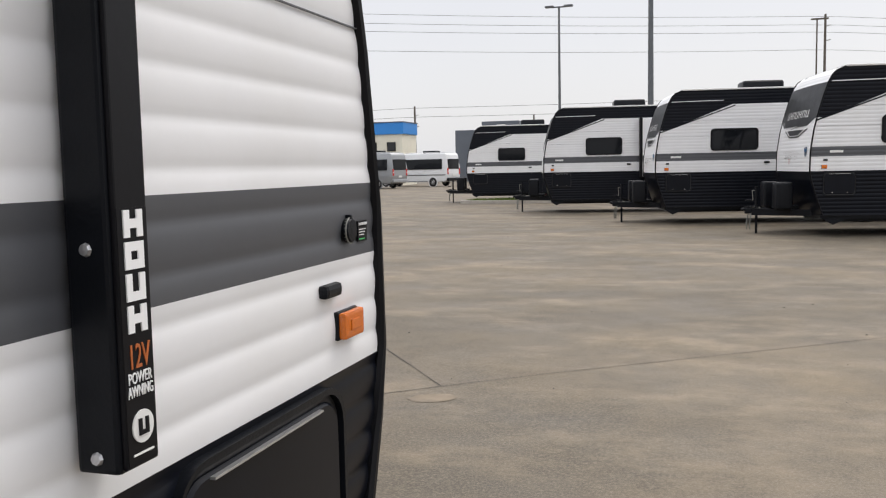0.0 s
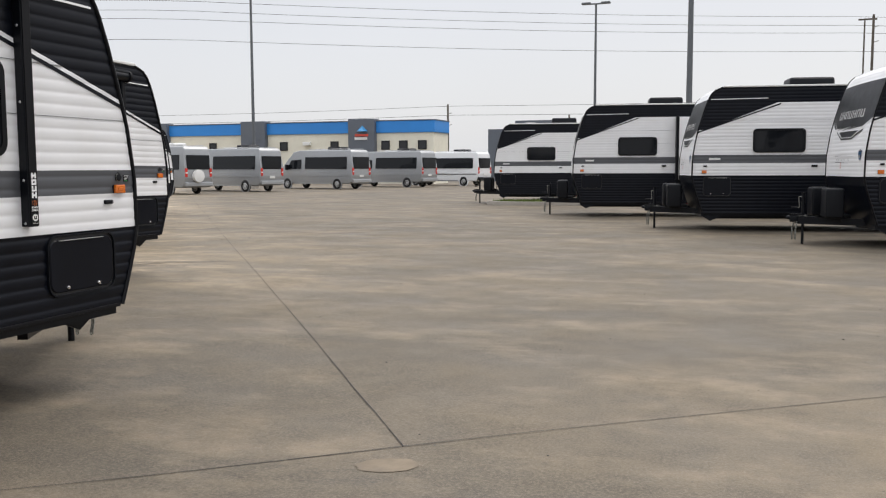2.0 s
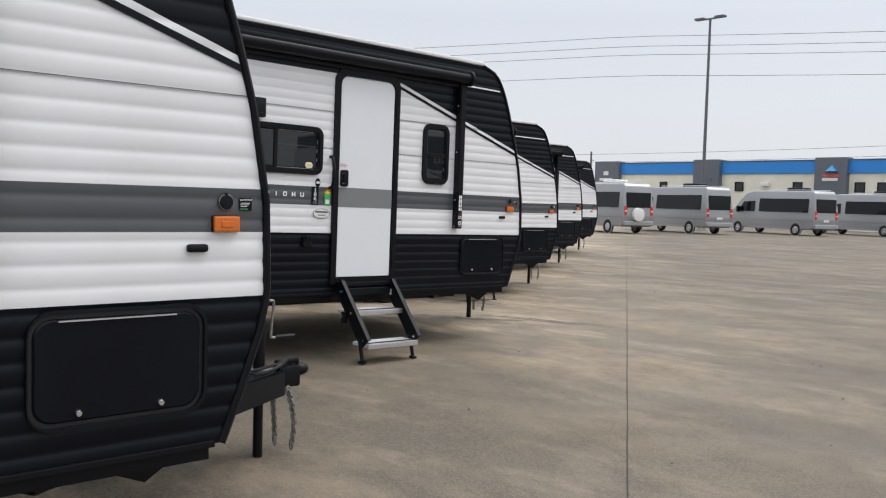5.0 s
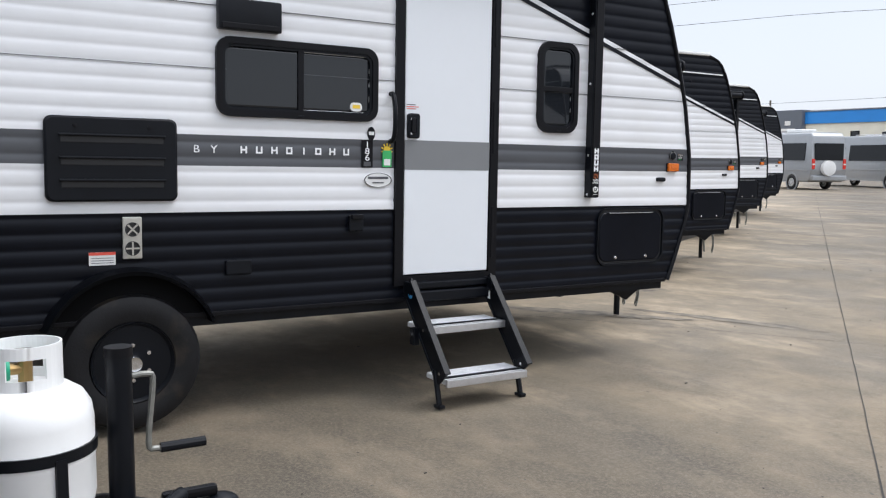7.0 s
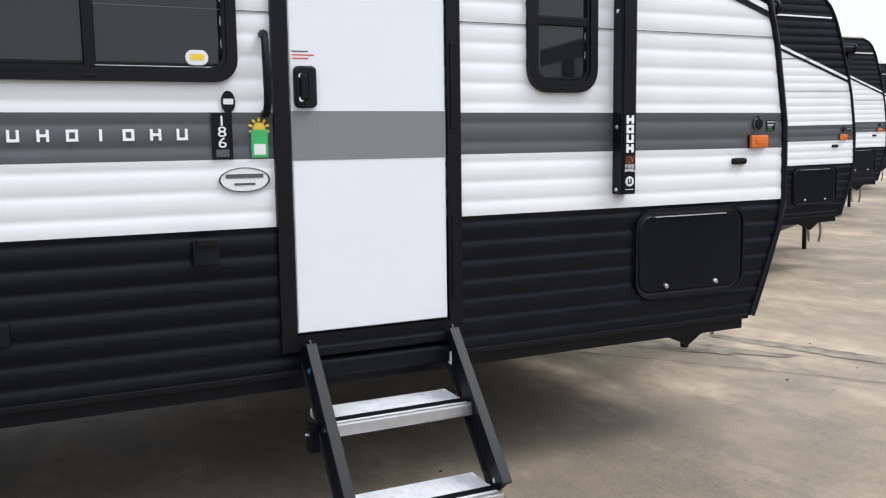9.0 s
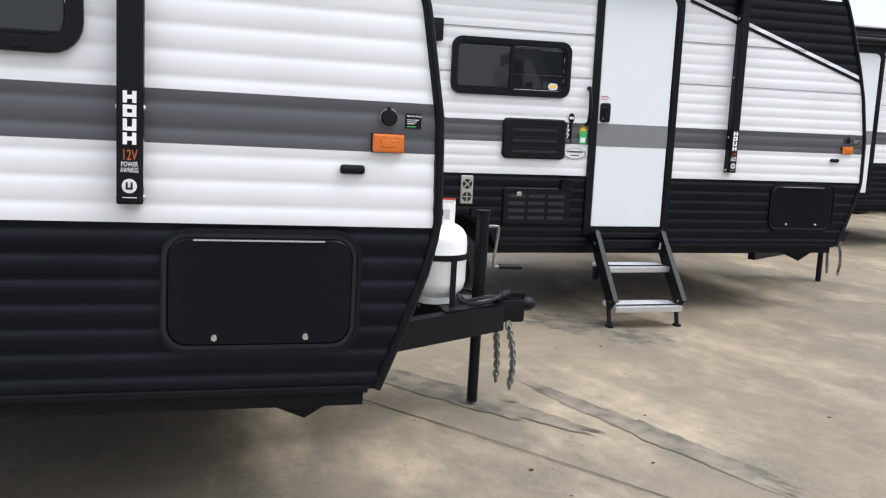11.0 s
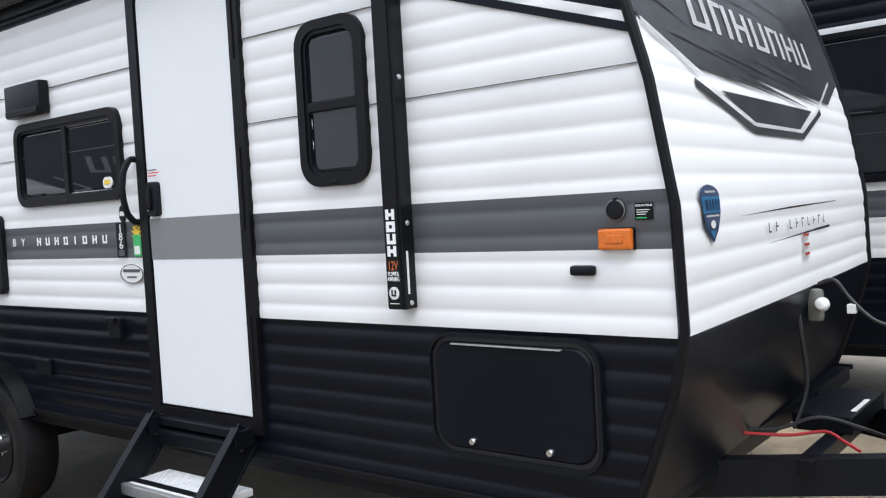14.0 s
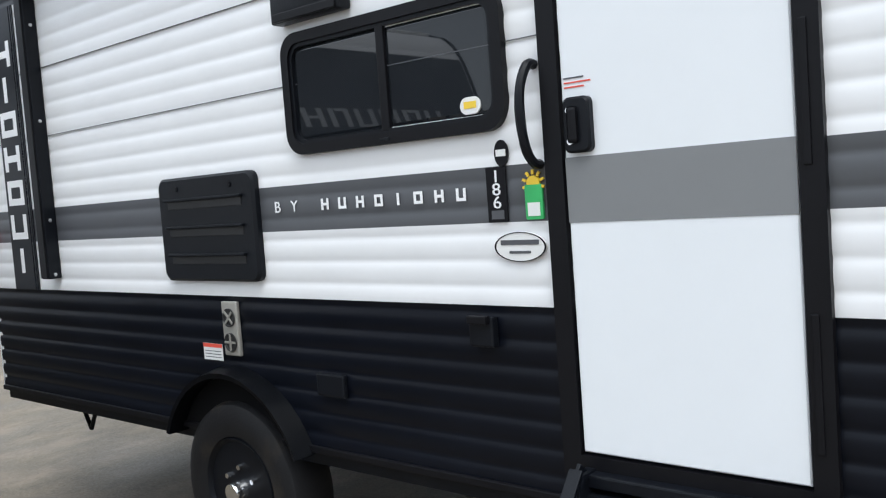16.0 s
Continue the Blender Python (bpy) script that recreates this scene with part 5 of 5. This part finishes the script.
# ---- vans ----
def van(m, paint, label, spare=False, high=2.75):
    V = thing("camper_van", label, "van", m, "parked vans")
    # outline from the side: y ahead, origin under the rear left wheel
    prof = ((-1.35, 0.55), (-1.42, 0.95), (-1.40, 1.6), (-1.30, high - 0.15), (-1.15, high), (3.8, high), (4.4, high - 0.12), (4.85, 2.15), (5.4, 1.45), (6.0, 1.25), (6.2, 0.95), (6.2, 0.5), (6.0, 0.38), (-1.2, 0.38))
    bm = bmesh.new()
    rows = []
    for x, ins in ((0.0, 0.0), (0.02, 0.0), (1.98, 0.0), (2.0, 0.0)):
        rows.append([bm.verts.new((x + (0.13 if x < 1 else -0.13) * max(0, (z - 1.3) / 1.5), y, z)) for y, z in prof])
    a, b = rows[0], rows[3]
    for k in range(len(prof)):
        bm.faces.new((a[k], a[(k + 1) % len(prof)], b[(k + 1) % len(prof)], b[k]))
    bm.faces.new(a), bm.faces.new(b)
    for v in rows[1] + rows[2]:
        bm.verts.remove(v)
    bmesh.ops.bevel(bm, geom=bm.edges[:], offset=0.08, segments=3, affect="EDGES", profile=0.6)
    part("body", bm, paint, V, smooth=True)

    def glassy(name, pts, mat=VANGLASS, x=-0.012):
        g = bmesh.new()
        fr = [g.verts.new((x + 0.13 * max(0, (z - 1.3) / 1.5), y, z)) for y, z in pts]
        bk = [g.verts.new((x + 0.03 + 0.13 * max(0, (z - 1.3) / 1.5), y, z)) for y, z in pts]
        n = len(pts)
        g.faces.new(fr), g.faces.new(bk)
        for k in range(n):
            g.faces.new((fr[k], fr[(k + 1) % n], bk[(k + 1) % n], bk[k]))
        return part(name, g, mat, V)

    glassy("side_window", ((-0.9, 1.42), (3.15, 1.42), (3.15, 2.26), (-0.9, 2.26)))
    glassy("door_window", ((3.55, 1.42), (5.0, 1.42), (4.55, 2.05), (3.55, 2.1)))
    glassy("moulding", ((-1.25, 0.92), (5.95, 0.92), (5.95, 0.98), (-1.25, 0.98)), TRIM if paint is VANWHITE else SILVER)
    glassy("sill", ((0.55, 0.36), (4.2, 0.36), (4.2, 0.47), (0.55, 0.47)), SILVER)
    part("rear_window", boxed(0.2, 1.8, -1.43, -1.34, 1.42, 2.25, 0.03), VANGLASS, V)
    for x in (0.06, 1.78):
        lamp = part("tail_lamp", boxed(x, x + 0.16, -1.45, -1.34, 1.0, 1.5, 0.03), RED, V)
        part("lamp_band", boxed(x + 0.01, x + 0.15, -1.456, -1.40, 1.2, 1.27, 0.01), LABELWHITE, lamp)
    part("rear_bumper", boxed(0.05, 1.95, -1.52, -1.3, 0.45, 0.7, 0.05), PLASTIC if paint is VANWHITE else SILVER, V)
    part("number_plate", boxed(0.8, 1.2, -1.45, -1.42, 0.85, 1.0), LABELWHITE, V)
    for x in (-0.02, 1.82):
        for y in (0.0, 4.95):
            w = part("wheel", lathe(bmesh.new(), [(0.2, 0.0), (0.30, -0.01), (0.345, 0.03), (0.345, 0.19), (0.30, 0.22), (0.0001, 0.22)], (x, y, 0.345), "x", 24), RUBBER, V, smooth=True)
            part("rim", lathe(bmesh.new(), [(0.215, 0.0), (0.20, -0.012), (0.17, 0.02), (0.06, -0.01), (0.0001, -0.015)], (x, y, 0.345), "x", 20), ALU, w, smooth=True)
            if x < 0:
                part("arch", rim(bmesh.new(), [(y + 0.45 * math.cos(radians(q)), 0.36 + 0.45 * math.sin(radians(q))) for q in range(0, 360, 15)], [(y + 0.39 * math.cos(radians(q)), 0.36 + 0.39 * math.sin(radians(q))) for q in range(0, 360, 15)], -0.015, 0.02), paint, V)
                # Black disc on the closed body side paints the shade round the wheel.
                part("arch_shade", lathe(bmesh.new(), [(0.39, 0.0), (0.39, 0.012), (0.0001, 0.012)], (-0.006, y, 0.36), "x", 24), CABLE, V)
    part("roof_unit", boxed(0.55, 1.45, 0.2, 1.4, high - 0.02, high + 0.22, 0.08, 3), LABELWHITE if spare else PLASTIC, V, smooth=True)
    part("roof_vent", boxed(0.7, 1.3, 2.2, 2.8, high - 0.02, high + 0.1, 0.03), LABELWHITE, V)
    for x in (0.3, 1.7):
        part("roof_rail", rod(bmesh.new(), (x, -1.0, high + 0.06), (x, 3.0, high + 0.06), 0.02, 6), ALU, V)
    part("mirror", boxed(-0.28, -0.02, 4.75, 4.9, 1.35, 1.75, 0.04), TRIM, V)
    if spare:
        sp = part("spare_wheel", lathe(bmesh.new(), [(0.36, 0.0), (0.38, 0.05), (0.36, 0.2), (0.2, 0.23), (0.0001, 0.23)], (0, 0, 0), "z", 24), LABELWHITE, V, "white covered spare wheel", smooth=True)
        sp.matrix_local = Matrix.Translation((0.9, -1.42, 1.05)) @ Matrix.Rotation(radians(90), 4, "X")
    return V


for vx, vy, paint, sp in ((-32.0, 44.4, SILVER, True), (-30.7, 50.4, SILVER, False), (-27.8, 57.6, SILVER, False), (-25.2, 64.3, SILVER, False), (-22.6, 70.2, VANWHITE, False)):
    van(pose(vx, vy, 0, 0, 0, 73), paint, "white camper van with black bumper" if paint is VANWHITE else "silver camper van with dark tinted windows", sp)
van(pose(-34.6, 37.6, 0, 0, 0, 73), SILVER, "silver camper van with dark tinted windows")


# ---- shop behind the vans ----
def shop():
    S = thing("shop_building", "long cream shop with blue fascia and grey pylons", "building")
    y, x0, x1, h = 78.5, -60.0, -28.2, 5.85
    part("wall", boxed(x0, x1, y, y + 4, 0, h - 1.1), CREAM, S, "cream stucco wall")
    part("fascia", boxed(x0 - 0.1, x1 + 0.15, y - 0.15, y + 4, h - 1.1, h, 0.05), BLUEPANEL, S, "bright blue metal fascia")
    part("coping", boxed(x0 - 0.15, x1 + 0.2, y - 0.2, y + 4, h, h + 0.08), GREYPANEL, S)
    for a, b in ((-60.0, -57.0), (-48.3, -45.6), (-36.6, -33.9)):
        py = part("pylon", boxed(a, b, y - 0.6, y + 0.6, 0, h + 0.22, 0.05), GREYPANEL, S, "grey clad pylon")
        part("sign_plate", boxed(a + 0.7, b - 0.7, y - 0.66, y - 0.58, h - 1.75, h - 1.5), LABELWHITE if a > -40 or a < -55 else GREYPANEL, py)
        if a > -40:
            part("sign_mark", boxed(a + 0.75, b - 0.6, y - 0.66, y - 0.58, h - 1.42, h - 1.2), REDPAINT, py)
            part("sign_mark", lathe(bmesh.new(), [(0.001, 0.0), (0.55, 0.05), (0.0001, 0.6)], (a + 1.5, y - 0.64, h - 1.0), "z", 8), BLUE, py)
        elif a < -55:
            part("sign_mark", boxed(a + 1.2, b - 1.2, y - 0.66, y - 0.58, h - 1.2, h - 0.8), LABELWHITE, py)
    for x in (-51.9, -43.8, -38.3, -33.0, -31.2, -29.3):
        w = part("window", boxed(x - 0.35, x + 0.35, y - 0.05, y + 0.1, h - 2.6, h - 1.9), GLASS, S)
        part("window_frame", rim(bmesh.new(), [(p, q) for p, q in ((-0.42, -0.42), (0.42, -0.42), (0.42, 0.42), (-0.42, 0.42))], [(p, q) for p, q in ((-0.34, -0.34), (0.34, -0.34), (0.34, 0.34), (-0.34, 0.34))], -0.06, 0.06), TRIM, w).matrix_local = Matrix.Translation((x, y - 0.03, h - 2.25)) @ Matrix.Rotation(radians(-90), 4, "Z")
    for x in (-55.5, -41.2):
        part("wall_lamp", boxed(x - 0.4, x + 0.4, y - 0.35, y, h - 2.2, h - 1.85, 0.05), LABELWHITE, S)
    return S


shop()
S2 = thing("annex_building", "low grey annex building beyond the shop", "building")
part("wall", boxed(-27.0, -22.5, 92, 100, 0, 5.5), GREYPANEL, S2)
part("tower", boxed(-23.8, -19.8, 91, 97, 0, 6.3, 0.05), GREYPANEL, S2)


# ---- poles and wires ----
def light_pole(x, y, h, r=0.13):
    P = thing("parking_lot_light", "tall grey steel light pole with two heads", "light pole", pose(x, y, 0), "lot lights")
    part("pole", rod(bmesh.new(), (0, 0, 0), (0, 0, h), r, 14, r * 0.6), STEELPOLE, P, smooth=True)
    part("base", rod(bmesh.new(), (0, 0, 0), (0, 0, 0.7), 0.3, 16), KERB, P, smooth=True)
    part("cross_arm", boxed(-0.5, 0.5, -0.05, 0.05, h - 0.05, h + 0.05), STEELPOLE, P)
    for s in (-1, 1):
        part("lamp_head", boxed(s * 0.75 - 0.35, s * 0.75 + 0.35, -0.2, 0.2, h - 0.02, h + 0.13, 0.04), STEELPOLE, P)


light_pole(-34.35, 57.5, 14.1)
light_pole(-12.1, 71.0, 14.0)
light_pole(-3.3, 46.8, 15.0, 0.17)


def utility_pole(x, y, h, twin=False):
    P = thing("utility_pole", "weathered wooden utility pole", "utility pole", pose(x, y, 0), "utility poles")
    part("pole", rod(bmesh.new(), (0, 0, 0), (0, 0, h), 0.16, 10, 0.11), WOODPOLE, P, smooth=True)
    if twin:
        part("pole", rod(bmesh.new(), (-0.75, 0, 0), (-0.75, 0, h - 0.4), 0.10, 10, 0.07), WOODPOLE, P, smooth=True)
        part("cross_arm", boxed(-1.3, 0.3, -0.07, 0.07, h - 0.5, h - 0.35), WOODPOLE, P)
    for z in (h - 2.6, h - 1.2):
        part("insulator", rod(bmesh.new(), (0, 0, z), (0.5, 0, z + 0.15), 0.04, 8), GALV, P)
    return P


TWIN = utility_pole(9.9, 95.0, 15.7, True)
FARPOLE = utility_pole(-36.0, 105.0, 9.2)
utility_pole(-72.0, 92.0, 8.2)
utility_pole(-24.0, 120.0, 8.5)


def wire(pole, z, sag, r, heading):
    """A slack line that runs past the pole's top both ways."""
    bm, pts = bmesh.new(), []
    d = Vector(heading).normalized()
    for i in range(81):
        u = -190 + i * 4.0
        v = (u / 64) % 1.0
        pts.append((d.x * u, d.y * u, z - sag * 4 * v * (1 - v)))
    part("power_line", tube(bm, pts, r, 4), CABLE, pole, "thin black power line")


for z in (15.5, 14.7, 14.0, 12.3):
    wire(TWIN, z, 0.4, 0.017, (53, 28))
for z in (9.0, 7.9):
    wire(FARPOLE, z, 0.3, 0.02, (1, 0.02))


# ---- planted island across the aisle ----
def island(x, y, a, b, turn):
    I = thing("kerbed_island", "low concrete kerb round a patch of grass", "kerb", pose(x, y, 0, 0, 0, turn), kind="structure")
    ring_o = [(a * math.cos(math.tau * k / 40), b * math.sin(math.tau * k / 40)) for k in range(40)]
    bm = bmesh.new()
    v = [[bm.verts.new((px * f, py * f, z)) for px, py in ring_o] for f, z in ((1.0, 0.0), (1.0, 0.14), (0.95, 0.15), (0.93, 0.1))]
    for p, q in zip(v, v[1:]):
        for k in range(40):
            bm.faces.new((p[k], p[(k + 1) % 40], q[(k + 1) % 40], q[k]))
    part("kerb", bm, KERB, I, smooth=True)
    bm = bmesh.new()
    bm.faces.new([bm.verts.new((px * 0.94, py * 0.94, 0.11)) for px, py in ring_o])
    part("soil", bm, GRASS, I)
    rng = random.Random(4)
    bm = bmesh.new()
    for k in range(2600):
        t, q = rng.random() * math.tau, math.sqrt(rng.random()) * 0.92
        px, py, h = a * q * math.cos(t), b * q * math.sin(t), 0.05 + 0.1 * rng.random()
        w = rng.random() * math.tau
        bm.faces.new((bm.verts.new((px - 0.02 * math.cos(w), py - 0.02 * math.sin(w), 0.1)), bm.verts.new((px + 0.02 * math.cos(w), py + 0.02 * math.sin(w), 0.1)), bm.verts.new((px + 0.06 * (rng.random() - 0.5), py + 0.06 * (rng.random() - 0.5), 0.11 + h))))
    tagged(part("grass", bm, GRASS, I), kind="stuff")


island(-7.2, 36.5, 3.2, 1.2, 17)


# ---- small litter on the concrete ----
rng = random.Random(11)
bm = bmesh.new()
for k in range(420):
    a, s = rng.uniform(-6, 22), rng.uniform(-12, 3.5)
    q = CROSSING + ROW * a + ACROSS * s
    r = rng.choice((0.003, 0.004, 0.006, 0.008))
    z = ground_z(q.x, q.y)
    bmesh.ops.create_icosphere(bm, subdivisions=1, radius=r, matrix=Matrix.Translation((q.x, q.y, z + r * 0.3)) @ Matrix.Rotation(rng.random() * 6, 4, "Z") @ Matrix.Diagonal((1.6, 1, 0.5, 1)))
tagged(part("loose_grit", bm, JOINT), "scattered dark grit and leaf crumbs on concrete", "grit", kind="stuff")


# ---- cement patches and stains with outlines of their own ----
PATCH = principled("pale_cement_patch", (0.225, 0.18, 0.128), 0.85, var=0.25, scale=3.0, bump=0.3, bscale=60.0, dirt=(0.12, 0.10, 0.078), dscale=5.0, dlow=0.42, dhigh=0.7)


def blot(name, x, y, a, b, turn, material, label, seed, rag=1.0):
    bm = bmesh.new()
    ring = []
    for k in range(240):
        t = math.tau * k / 240
        f = 1 + rag * (0.35 * noise.noise((2.2 * math.cos(t), 2.2 * math.sin(t), seed)) + 0.18 * noise.noise((7 * math.cos(t), 7 * math.sin(t), seed)) + 0.14 * noise.noise((19 * math.cos(t), 19 * math.sin(t), seed)) + 0.10 * noise.noise((47 * math.cos(t), 47 * math.sin(t), seed)))
        px, py = a * f * math.cos(t), b * f * math.sin(t)
        c, d = math.cos(radians(turn)), math.sin(radians(turn))
        qx, qy = x + px * c - py * d, y + px * d + py * c
        ring.append(bm.verts.new((qx, qy, ground_z(qx, qy) + 0.0025)))
    mid_v = bm.verts.new((x, y, ground_z(x, y) + 0.0025))
    for k in range(240):
        bm.faces.new((ring[k], ring[(k + 1) % 240], mid_v))
    tagged(part(name, bm, material), label, "stain", kind="structure")


blot("cement_patch", -1.79, 5.45, 0.16, 0.10, 20, PATCH, "pale round cement patch beside the joint crossing", 1.0, 0.3)
STAIN = principled("dark_damp_stain", (0.13, 0.112, 0.088), 0.8, var=0.35, scale=6.0, bump=0.3, bscale=60.0, dirt=(0.22, 0.185, 0.14), dscale=6.0, dlow=0.42, dhigh=0.62)
for x, y, a, b, turn, seed in ((-9.5, 12.28, 0.95, 0.14, 38, 3.1), (-8.6, 13.2, 0.9, 0.09, 20, 4.4), (-10.9, 13.9, 0.55, 0.3, 40, 5.2)):
    blot("damp_stain", x, y, a, b, turn, STAIN, "ragged dark damp stain on the concrete", seed)
